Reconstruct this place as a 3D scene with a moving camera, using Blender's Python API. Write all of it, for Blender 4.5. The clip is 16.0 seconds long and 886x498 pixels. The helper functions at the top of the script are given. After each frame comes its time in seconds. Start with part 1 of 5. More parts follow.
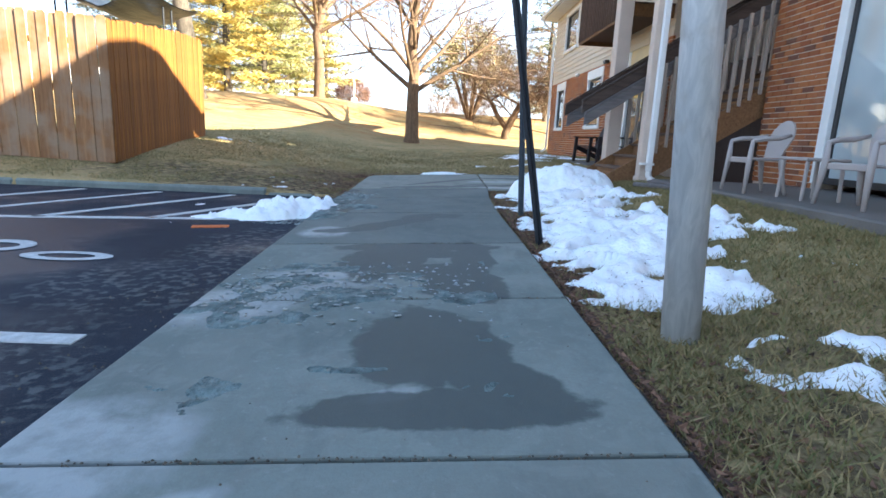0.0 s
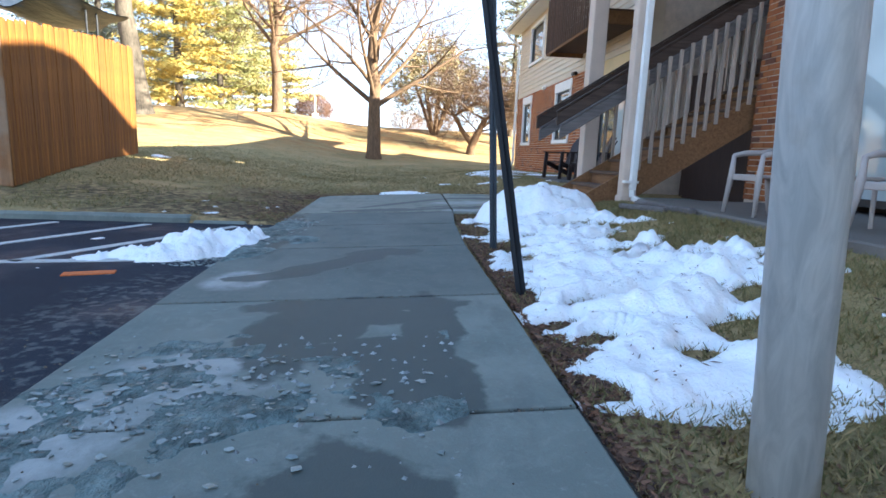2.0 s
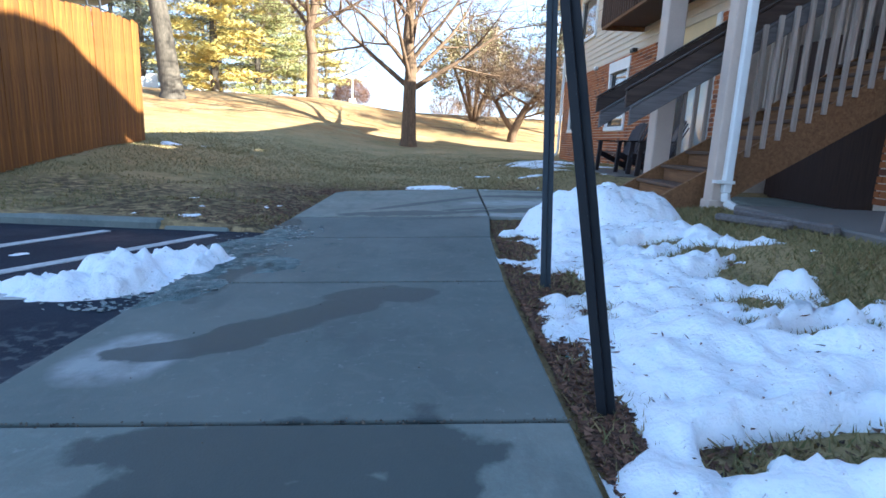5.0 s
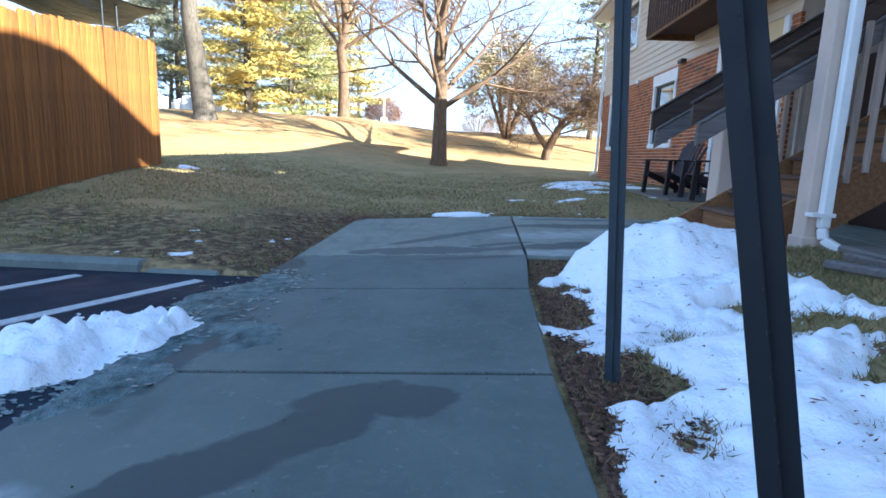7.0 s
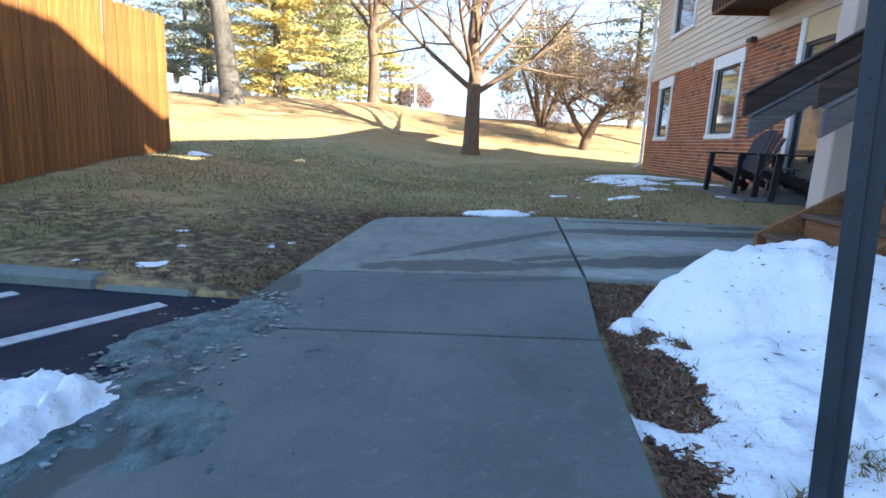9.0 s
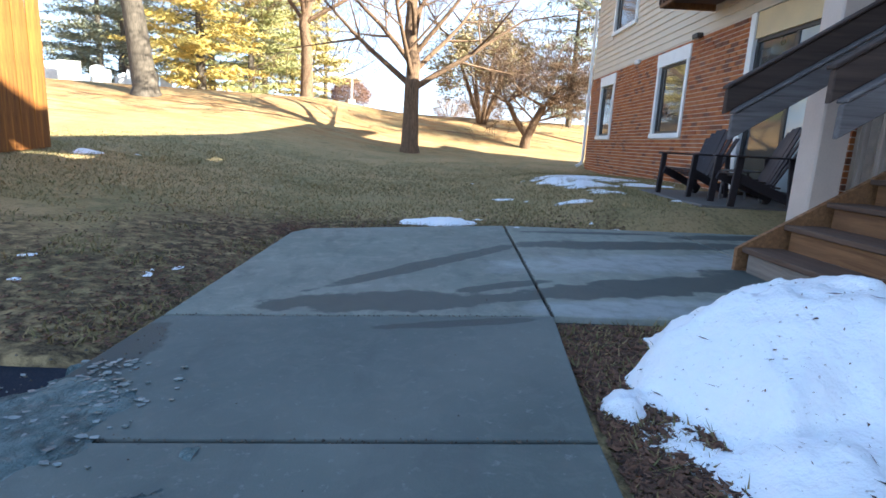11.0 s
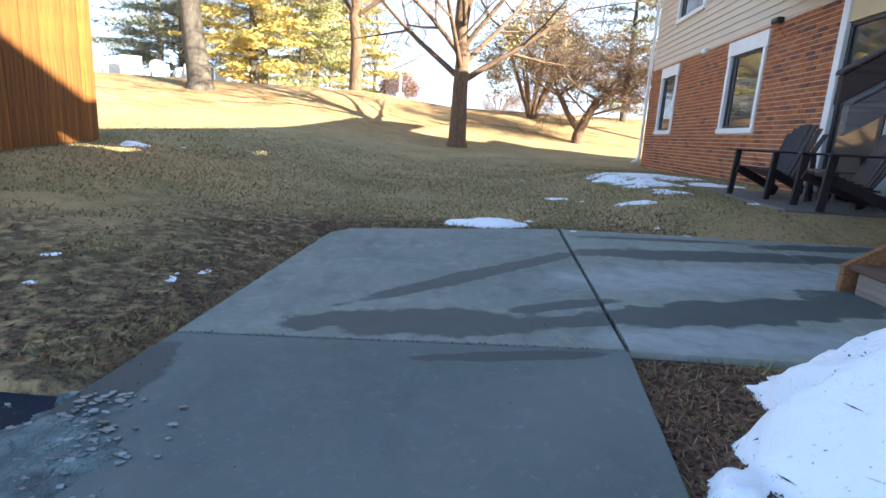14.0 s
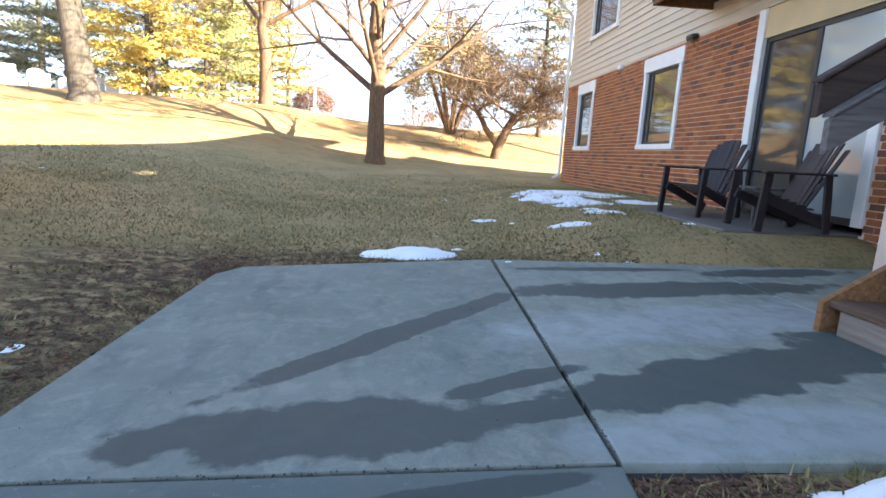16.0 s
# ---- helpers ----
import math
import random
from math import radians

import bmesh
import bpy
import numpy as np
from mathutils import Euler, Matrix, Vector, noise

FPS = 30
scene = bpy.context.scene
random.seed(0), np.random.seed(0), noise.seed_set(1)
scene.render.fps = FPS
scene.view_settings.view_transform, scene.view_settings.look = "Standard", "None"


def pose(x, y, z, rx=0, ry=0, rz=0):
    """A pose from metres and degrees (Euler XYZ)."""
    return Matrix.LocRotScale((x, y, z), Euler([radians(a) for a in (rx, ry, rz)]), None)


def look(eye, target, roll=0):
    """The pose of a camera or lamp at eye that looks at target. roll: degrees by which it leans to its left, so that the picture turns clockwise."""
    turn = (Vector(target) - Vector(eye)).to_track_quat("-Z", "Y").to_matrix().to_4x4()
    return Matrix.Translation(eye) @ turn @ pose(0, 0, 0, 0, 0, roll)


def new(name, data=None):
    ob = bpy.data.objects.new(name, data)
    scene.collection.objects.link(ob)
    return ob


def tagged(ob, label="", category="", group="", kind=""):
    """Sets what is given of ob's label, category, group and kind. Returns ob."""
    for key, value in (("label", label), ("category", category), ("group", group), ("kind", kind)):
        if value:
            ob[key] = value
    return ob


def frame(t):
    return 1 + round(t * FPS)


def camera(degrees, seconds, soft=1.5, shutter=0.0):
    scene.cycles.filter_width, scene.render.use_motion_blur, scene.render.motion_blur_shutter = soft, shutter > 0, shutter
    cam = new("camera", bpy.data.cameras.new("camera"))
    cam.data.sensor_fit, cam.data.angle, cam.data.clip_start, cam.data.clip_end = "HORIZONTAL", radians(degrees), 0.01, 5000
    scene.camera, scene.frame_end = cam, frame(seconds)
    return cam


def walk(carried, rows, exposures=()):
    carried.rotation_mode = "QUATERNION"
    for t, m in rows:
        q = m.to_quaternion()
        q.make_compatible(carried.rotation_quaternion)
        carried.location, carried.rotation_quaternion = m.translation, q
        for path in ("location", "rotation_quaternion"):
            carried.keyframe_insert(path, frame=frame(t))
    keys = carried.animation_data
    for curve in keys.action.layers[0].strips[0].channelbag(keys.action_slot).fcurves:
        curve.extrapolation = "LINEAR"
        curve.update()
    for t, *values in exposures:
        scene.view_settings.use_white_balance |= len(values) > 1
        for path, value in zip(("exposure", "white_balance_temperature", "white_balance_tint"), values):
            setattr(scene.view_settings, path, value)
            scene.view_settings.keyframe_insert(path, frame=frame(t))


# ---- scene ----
cam = camera(79.5, 16.0, soft=1.6)
PATH = [
    (0, (-0.893, -8.026, 0.716), (-0.83, -6.069, 0.307), 2.6),
    (0.5, (-0.865, -7.741, 0.74), (-0.758, -5.781, 0.357), 2.5),
    (1, (-0.851, -7.537, 0.737), (-0.745, -5.574, 0.365), 2.4),
    (1.5, (-0.803, -7.273, 0.75), (-0.65, -5.31, 0.403), 2.3),
    (2, (-0.767, -6.976, 0.73), (-0.584, -5.015, 0.381), 2.2),
    (2.5, (-0.721, -6.688, 0.743), (-0.523, -4.736, 0.353), 2.4),
    (3, (-0.666, -6.408, 0.764), (-0.439, -4.457, 0.387), 2.1),
    (3.5, (-0.622, -6.128, 0.764), (-0.403, -4.17, 0.42), 1.8),
    (4, (-0.617, -5.981, 0.751), (-0.447, -4.023, 0.379), 2.1),
    (6.5, (-0.542, -4.774, 0.821), (-0.612, -2.818, 0.409), 2.0),
    (7, (-0.542, -4.636, 0.839), (-0.625, -2.668, 0.493), 1.9),
    (7.5, (-0.568, -4.417, 0.843), (-0.731, -2.457, 0.48), 2.2),
    (8, (-0.601, -4.132, 0.851), (-0.829, -2.184, 0.46), 2.5),
    (8.5, (-0.631, -3.903, 0.859), (-0.913, -1.962, 0.467), 2.4),
    (9, (-0.631, -3.597, 0.856), (-0.82, -1.645, 0.462), 2.6),
    (9.5, (-0.644, -3.257, 0.868), (-0.762, -1.303, 0.46), 2.7),
    (12, (-0.636, -2.601, 0.87), (-0.563, -0.64, 0.484), 3.1),
    (12.5, (-0.63, -2.602, 0.872), (-0.561, -0.645, 0.465), 3.2),
    (13, (-0.626, -2.597, 0.864), (-0.553, -0.633, 0.492), 3.0),
    (13.5, (-0.645, -2.45, 0.871), (-0.65, -0.489, 0.479), 3.3),
    (14, (-0.676, -2.229, 0.871), (-0.812, -0.279, 0.448), 3.3),
    (14.5, (-0.725, -1.995, 0.883), (-1.001, -0.063, 0.449), 3.3),
    (15, (-0.757, -1.798, 0.887), (-1.094, 0.125, 0.454), 3.1),
    (15.5, (-0.726, -1.595, 0.89), (-0.83, 0.371, 0.536), 3.0),
    (16, (-0.681, -1.422, 0.889), (-0.53, 0.542, 0.537), 3.1),
]
EXPOSURES = [(0.0, 3.12, 5180, 7), (4.0, 2.88, 4750, 6), (7.0, 2.80, 4500, 6), (9.5, 2.86, 4780, 7), (12.5, 2.76, 4950, 8), (14.0, 2.88, 5000, 9), (15.0, 3.0, 5100, 9), (16.0, 3.24, 5230, 10)]
walk(cam, [(t, look(eye, target, roll)) for t, eye, target, roll in PATH], EXPOSURES)
import itertools

# ---------- light ----------
SUN_EL, SUN_DIR = 22.5, Vector((0.90, -0.436, 0.0)).normalized()
world = bpy.data.worlds.new("World")
scene.world = world
world.use_nodes = True
wn = world.node_tree
sky = wn.nodes.new("ShaderNodeTexSky")
sky.sky_type, sky.sun_disc = "NISHITA", False
sky.sun_elevation = radians(SUN_EL)
sky.sun_rotation = math.atan2(SUN_DIR.x, SUN_DIR.y)
sky.air_density, sky.dust_density, sky.ozone_density = 1.0, 1.5, 1.0
up = wn.nodes.new("ShaderNodeSeparateXYZ")     # winter haze: white at the horizon, thin overhead
wn.links.new(wn.nodes.new("ShaderNodeTexCoord").outputs["Generated"], up.inputs[0])
lift = wn.nodes.new("ShaderNodeMapRange")
lift.interpolation_type = "SMOOTHSTEP"
lift.inputs["From Min"].default_value, lift.inputs["From Max"].default_value = 0.0, 0.75
wn.links.new(up.outputs[2], lift.inputs["Value"])
veil = wn.nodes.new("ShaderNodeMix")
veil.data_type, veil.blend_type = "RGBA", "MIX"
veil.inputs["A"].default_value, veil.inputs["B"].default_value = (4.5, 4.5, 4.5, 1), (1.1, 1.35, 1.68, 1)
wn.links.new(lift.outputs[0], veil.inputs["Factor"])
haze = wn.nodes.new("ShaderNodeMix")
haze.data_type, haze.blend_type = "RGBA", "MIX"
haze.inputs["Factor"].default_value = 0.70
wn.links.new(veil.outputs["Result"], haze.inputs["B"])
wn.links.new(sky.outputs[0], haze.inputs["A"])
wn.links.new(haze.outputs["Result"], wn.nodes["Background"].inputs["Color"])
wn.nodes["Background"].inputs["Strength"].default_value = 0.064
sun = new("sun", bpy.data.lights.new("sun", "SUN"))
sun.data.energy, sun.data.angle, sun.data.color = 5.0, radians(0.55), (1.0, 0.80, 0.52)
sun_from = SUN_DIR * math.cos(radians(SUN_EL)) + Vector((0, 0, math.sin(radians(SUN_EL))))
sun.matrix_world = look(sun_from * 60, (0, 0, 0))

rng = np.random.default_rng(5)


# ---------- materials ----------
def sm(a):
    a = min(1.0, max(0.0, a))
    return a * a * (3 - 2 * a)


class Mat:
    """A node material with short ways to add noise, ramps and mixes."""

    def __init__(self, name, rough=0.8, metal=0.0, spec=0.4):
        self.m = bpy.data.materials.new(name)
        self.m.use_nodes = True
        self.t = self.m.node_tree
        self.b = self.t.nodes["Principled BSDF"]
        self.b.inputs["Roughness"].default_value = rough
        self.b.inputs["Metallic"].default_value = metal
        self.b.inputs["Specular IOR Level"].default_value = spec
        self.co = self.t.nodes.new("ShaderNodeTexCoord").outputs["Object"]
        self.geo = self.t.nodes.new("ShaderNodeNewGeometry")

    def put(self, sock, v):
        if isinstance(v, bpy.types.NodeSocket):
            self.t.links.new(v, sock)
        elif isinstance(v, tuple) and len(v) == 3 and sock.type == "RGBA":
            sock.default_value = (*v, 1)
        elif sock.type == "RGBA" and isinstance(v, (int, float)):
            sock.default_value = (v, v, v, 1)
        else:
            sock.default_value = v

    def pos(self):
        return self.geo.outputs["Position"]

    def scaled(self, co, x, y, z):
        n = self.t.nodes.new("ShaderNodeVectorMath")
        n.operation = "MULTIPLY"
        self.put(n.inputs[0], co)
        n.inputs[1].default_value = (x, y, z)
        return n.outputs[0]

    def noise(self, scale, detail=4, co=None, rough=0.55, warp=0.0):
        n = self.t.nodes.new("ShaderNodeTexNoise")
        self.put(n.inputs["Vector"], co or self.pos())
        n.inputs["Scale"].default_value, n.inputs["Detail"].default_value = scale, detail
        n.inputs["Roughness"].default_value, n.inputs["Distortion"].default_value = rough, warp
        return n.outputs["Fac"]

    def ramp(self, f, a, b, ca=0.0, cb=1.0):
        n = self.t.nodes.new("ShaderNodeMapRange")
        n.clamp = True
        self.put(n.inputs[0], f)
        for i, v in zip((1, 2, 3, 4), (a, b, ca, cb)):
            self.put(n.inputs[i], v)
        return n.outputs[0]

    def math(self, op, a, b=0.0):
        n = self.t.nodes.new("ShaderNodeMath")
        n.operation = op
        self.put(n.inputs[0], a)
        self.put(n.inputs[1], b)
        return n.outputs[0]

    def mix(self, f, a, b, mode="MIX"):
        n = self.t.nodes.new("ShaderNodeMix")
        n.data_type, n.blend_type = "RGBA", mode
        self.put(n.inputs["Factor"], f)
        self.put(n.inputs["A"], a)
        self.put(n.inputs["B"], b)
        return n.outputs["Result"]

    def rand(self):
        return self.t.nodes.new("ShaderNodeObjectInfo").outputs["Random"]

    def island(self):
        return self.geo.outputs["Random Per Island"]

    def color(self, c):
        self.put(self.b.inputs["Base Color"], c)
        return self

    def rough(self, r):
        self.put(self.b.inputs["Roughness"], r)
        return self

    def bump(self, f, depth=0.01, strength=0.6):
        n = self.t.nodes.new("ShaderNodeBump")
        n.inputs["Strength"].default_value, n.inputs["Distance"].default_value = strength, depth
        self.put(n.inputs["Height"], f)
        self.t.links.new(n.outputs[0], self.b.inputs["Normal"])
        return self

    def blobs(self, items, warp, seed_scale, edge=0.12):
        """A mask of ellipses (x, y, half length, half width, degrees) with ragged edges, on the ground plan."""
        sep = self.t.nodes.new("ShaderNodeSeparateXYZ")
        self.put(sep.inputs[0], self.pos())
        nz = self.math("MULTIPLY", self.math("SUBTRACT", self.noise(seed_scale, 5), 0.5), warp)
        out = None
        for x, y, a, b, deg in items:
            c, s = math.cos(radians(deg)), math.sin(radians(deg))
            dx, dy = self.math("SUBTRACT", sep.outputs[0], x), self.math("SUBTRACT", sep.outputs[1], y)
            u = self.math("DIVIDE", self.math("ADD", self.math("MULTIPLY", dx, c), self.math("MULTIPLY", dy, s)), a)
            v = self.math("DIVIDE", self.math("SUBTRACT", self.math("MULTIPLY", dy, c), self.math("MULTIPLY", dx, s)), b)
            d = self.math("SQRT", self.math("ADD", self.math("MULTIPLY", u, u), self.math("MULTIPLY", v, v)))
            d = self.math("ADD", d, nz)
            f = self.ramp(d, 1.0 + edge, 1.0 - edge)
            out = f if out is None else self.math("MAXIMUM", out, f)
        return out


def plain(name, rgb, rough=0.6, metal=0.0, vary=0.25, scale=6.0, bump=0.0, fine=60.0):
    m = Mat(name, rough, metal)
    f = m.noise(scale, 4)
    g = m.noise(fine, 3)
    dark = tuple(c * (1 - vary) for c in rgb)
    lite = tuple(min(1, c * (1 + vary * 0.6)) for c in rgb)
    m.color(m.mix(m.ramp(m.math("ADD", m.math("MULTIPLY", f, 0.7), m.math("MULTIPLY", g, 0.3)), 0.3, 0.7), dark, lite))
    m.rough(m.ramp(f, 0.3, 0.7, rough * 0.85, min(1, rough * 1.15)))
    if bump:
        m.bump(g, bump)
    return m.m


def wood(name, dark, lite, rough=0.75, along="z", weather=None):
    m = Mat(name, rough)
    sc = {"x": (1.5, 30, 30), "y": (30, 1.5, 30), "z": (30, 30, 1.5)}[along]
    grain = m.noise(1.0, 6, m.scaled(m.co, *sc), 0.65, 0.8)
    c = m.mix(m.ramp(grain, 0.3, 0.7), dark, lite)
    c = m.mix(m.ramp(m.rand(), 0, 1, 0.0, 0.38), c, tuple(v * 0.5 for v in dark))
    if weather:
        c = m.mix(m.ramp(m.noise(2.2, 4), 0.42, 0.62, 0.0, 0.8), c, weather)
    m.color(c).bump(grain, 0.004, 0.5)
    return m.m


def make_concrete(name, wet=(), frost=(), tone=1.0, warm=1.0):
    tint = lambda rgb: tuple(v * tone * k for v, k in zip(rgb, (warm, 1.0, 2 - warm)))
    m = Mat(name, 0.85, 0.0, 0.3)
    c = m.mix(m.ramp(m.noise(1.3, 5), 0.3, 0.7), tint((0.138, 0.165, 0.150)), tint((0.212, 0.245, 0.222)))
    c = m.mix(m.ramp(m.noise(90, 3), 0.35, 0.7, 0.0, 0.35), c, (0.15, 0.15, 0.145))
    c = m.mix(m.ramp(m.noise(11, 5), 0.56, 0.72, 0.0, 0.35), c, (0.17, 0.165, 0.15))
    c = m.mix(m.ramp(m.noise(4.2, 6, None, 0.7, 0.6), 0.50, 0.72, 0.0, 0.45), c, (0.115, 0.128, 0.124))
    c = m.mix(m.ramp(m.noise(27, 5, None, 0.7), 0.60, 0.70, 0.0, 0.4), c, (0.33, 0.35, 0.34))
    c = m.mix(m.ramp(m.rand(), 0, 0.5, 0.3, 0.0), c, (0.13, 0.15, 0.145))
    c = m.mix(m.ramp(m.noise(0.8, 3), 0.45, 0.7, 0.0, 0.4 * tone), c, (0.26, 0.258, 0.225))
    c = m.mix(m.ramp(m.noise(7.5, 7, None, 0.75, 0.8), 0.50, 0.62, 0.0, 0.35), c, tint((0.25, 0.27, 0.245)))
    c = m.mix(m.ramp(m.noise(2.4, 5, m.scaled(m.pos(), 2.2, 0.8, 1), 0.6), 0.55, 0.68, 0.0, 0.35), c, (0.10, 0.11, 0.108))
    r = m.ramp(m.noise(3, 3), 0.3, 0.7, 0.75, 0.95)
    if frost:
        f = m.math("MULTIPLY", m.blobs(frost, 1.5, 2.4, 0.22), m.ramp(m.noise(5.5, 7, None, 0.65), 0.26, 0.55))
        c = m.mix(m.math("MULTIPLY", f, 0.8), c, (0.34, 0.365, 0.37))
        r = m.mix(f, r, 0.5)
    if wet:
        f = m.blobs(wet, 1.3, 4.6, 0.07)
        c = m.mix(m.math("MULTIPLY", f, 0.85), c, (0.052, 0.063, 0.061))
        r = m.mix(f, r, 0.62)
    m.color(c).rough(r)
    m.bump(m.math("ADD", m.noise(140, 3), m.math("MULTIPLY", m.noise(14, 4), 0.6)), 0.004, 0.35)
    return m.m


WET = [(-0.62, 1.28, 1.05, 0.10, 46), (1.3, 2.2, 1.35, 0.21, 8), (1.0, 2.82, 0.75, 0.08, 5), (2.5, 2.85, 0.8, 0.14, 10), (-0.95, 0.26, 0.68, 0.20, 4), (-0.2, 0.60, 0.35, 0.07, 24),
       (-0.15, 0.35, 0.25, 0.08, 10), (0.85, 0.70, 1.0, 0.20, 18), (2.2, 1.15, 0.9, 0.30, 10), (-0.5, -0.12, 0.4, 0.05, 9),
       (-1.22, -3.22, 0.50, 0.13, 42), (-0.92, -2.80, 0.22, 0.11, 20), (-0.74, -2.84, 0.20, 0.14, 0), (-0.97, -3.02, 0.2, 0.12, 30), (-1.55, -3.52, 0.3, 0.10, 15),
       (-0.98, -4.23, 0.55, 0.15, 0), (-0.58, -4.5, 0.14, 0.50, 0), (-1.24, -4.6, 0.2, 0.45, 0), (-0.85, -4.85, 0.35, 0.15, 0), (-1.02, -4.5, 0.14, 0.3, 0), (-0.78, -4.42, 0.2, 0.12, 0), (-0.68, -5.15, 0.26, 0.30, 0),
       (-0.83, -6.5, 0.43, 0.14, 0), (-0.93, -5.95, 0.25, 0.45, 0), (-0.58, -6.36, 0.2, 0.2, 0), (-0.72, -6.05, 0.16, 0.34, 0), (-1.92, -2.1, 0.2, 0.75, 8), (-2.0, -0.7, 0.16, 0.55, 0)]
FROST = [(-1.9, -6.75, 0.36, 0.30, 0), (-1.6, -4.95, 0.32, 0.13, 5), (-1.8, -5.4, 0.3, 0.32, 0), (-1.5, -5.15, 0.3, 0.10, 0), (-0.98, -6.4, 0.12, 0.05, 20), (-1.5, -6.95, 0.2, 0.06, 30),
         (1.1, 1.45, 1.3, 0.28, 14), (0.6, 0.2, 0.7, 0.16, 8), (-1.75, -3.6, 0.2, 0.2, 30)]
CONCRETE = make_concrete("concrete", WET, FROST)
# the same concrete at a darker and two lighter tones, picked per slab
CONCRETE_DARKER = make_concrete("darker_concrete", WET, FROST, 0.74)
CONCRETE_BRIGHT = make_concrete("brightest_concrete", WET, FROST, 1.5, 1.08)
CONCRETE_PALE = make_concrete("paler_concrete", WET, FROST, 1.35, 1.08)
CONCRETE_DRY = make_concrete("concrete_dry")
JOINT = plain("joint_dirt", (0.045, 0.042, 0.036), 0.95, vary=0.4, scale=20)


def make_asphalt():
    m = Mat("asphalt", 0.85, 0.0, 0.2)
    c = m.mix(m.ramp(m.noise(1.1, 4), 0.3, 0.7), (0.008, 0.012, 0.023), (0.017, 0.024, 0.040))
    c = m.mix(m.ramp(m.noise(160, 2), 0.55, 0.75, 0.0, 0.5), c, (0.08, 0.08, 0.085))
    wet = m.ramp(m.noise(0.7, 4), 0.45, 0.6)
    f = m.math("MULTIPLY", m.blobs([(-2.5, -5.0, 0.55, 0.5, 0), (-2.3, -3.9, 0.35, 0.8, 0), (-2.5, -6.6, 0.4, 0.8, 0)], 1.4, 3.0, 0.3), m.ramp(m.noise(16, 5), 0.50, 0.62))
    c = m.mix(m.math("MULTIPLY", f, 0.5), c, (0.16, 0.17, 0.165))
    m.color(c).rough(m.ramp(wet, 0, 1, 0.85, 0.5))
    m.bump(m.noise(120, 2), 0.006, 0.5)
    return m.m


ASPHALT = make_asphalt()


def make_ground():
    m = Mat("winter_turf", 0.95, 0.0, 0.1)
    c = m.mix(m.ramp(m.noise(0.55, 5), 0.35, 0.65), (0.43, 0.31, 0.155), (0.245, 0.212, 0.098))
    c = m.mix(m.ramp(m.noise(3.5, 5), 0.45, 0.65, 0.0, 0.6), c, (0.43, 0.31, 0.155))
    c = m.mix(m.ramp(m.noise(2.1, 6, None, 0.65, 0.5), 0.52, 0.66, 0.0, 0.5), c, (0.125, 0.125, 0.055))
    c = m.mix(m.ramp(m.noise(26, 4), 0.5, 0.7, 0.0, 0.6), c, (0.10, 0.08, 0.04))
    sep = m.t.nodes.new("ShaderNodeSeparateXYZ")
    m.put(sep.inputs[0], m.pos())
    slope = m.math("SUBTRACT", sep.outputs[1], m.math("MULTIPLY", sep.outputs[0], 0.45))
    leafy = m.math("MULTIPLY", m.ramp(slope, 17, 22), m.ramp(m.noise(1.1, 6, m.scaled(m.pos(), 0.5, 1.6, 1), 0.7), 0.40, 0.58))
    c = m.mix(m.math("MULTIPLY", leafy, 0.8), c, (0.34, 0.165, 0.055))
    c = m.mix(m.math("MULTIPLY", m.ramp(slope, 18, 24), m.ramp(m.noise(0.9, 5, m.scaled(m.pos(), 0.4, 2.2, 1), 0.7), 0.54, 0.62)), c, (0.12, 0.06, 0.03))
    bare = m.blobs([(0.1, -2.2, 0.26, 2.9, 0), (0.35, -0.4, 0.5, 0.45, 0), (-2.35, 0.3, 0.35, 1.6, 0), (-2.4, -0.2, 1.1, 0.25, 0), (-1.2, 3.4, 1.4, 0.28, 0),
                    (3.2, -0.6, 1.0, 0.5, 0), (-2.7, 1.4, 0.6, 1.3, 0), (-3.6, 0.5, 1.5, 1.0, 15), (-2.6, 2.4, 1.0, 1.2, 0), (-3.4, 0.3, 1.9, 0.8, 0), (-4.8, 1.0, 1.5, 0.8, 10), (1.0, -7.2, 1.3, 1.5, 0)], 1.6, 2.2, 0.5)
    c = m.mix(m.math("MULTIPLY", bare, m.ramp(m.noise(9, 5), 0.36, 0.56)), c, (0.055, 0.042, 0.029))
    c = m.mix(m.ramp(m.noise(70, 3), 0.35, 0.65, 0.0, 0.5), c, m.mix(0.5, c, (0.42, 0.32, 0.16)))
    m.color(c).bump(m.math("ADD", m.noise(40, 4), m.noise(7, 3)), 0.03, 0.6)
    return m.m


TURF = make_ground()


def make_snow():
    m = Mat("old_snow", 0.6, 0.0, 0.35)
    c = m.mix(m.ramp(m.noise(5, 5), 0.3, 0.7), (0.88, 0.91, 0.94), (0.95, 0.96, 0.97))
    c = m.mix(m.ramp(m.noise(48, 3), 0.66, 0.74, 0.0, 0.65), c, (0.25, 0.20, 0.14))
    m.color(c).bump(m.math("ADD", m.math("MULTIPLY", m.noise(55, 4), 0.5), m.math("MULTIPLY", m.noise(9, 5), 2.5)), 0.03, 0.42)
    m.b.inputs["Subsurface Weight"].default_value = 0.12
    m.b.inputs["Subsurface Radius"].default_value = (0.03, 0.04, 0.05)
    return m.m


SNOW = make_snow()


def make_ice():
    m = Mat("slush_ice", 0.35, 0.0, 0.5)
    c = m.mix(m.ramp(m.noise(9, 6), 0.32, 0.66), (0.028, 0.050, 0.053), (0.16, 0.225, 0.225))
    m.color(c).rough(m.ramp(m.noise(20, 4), 0.3, 0.7, 0.45, 0.85)).bump(m.math("ADD", m.noise(34, 5), m.noise(11, 4, None, 0.6, 1.5)), 0.04, 0.9)
    return m.m


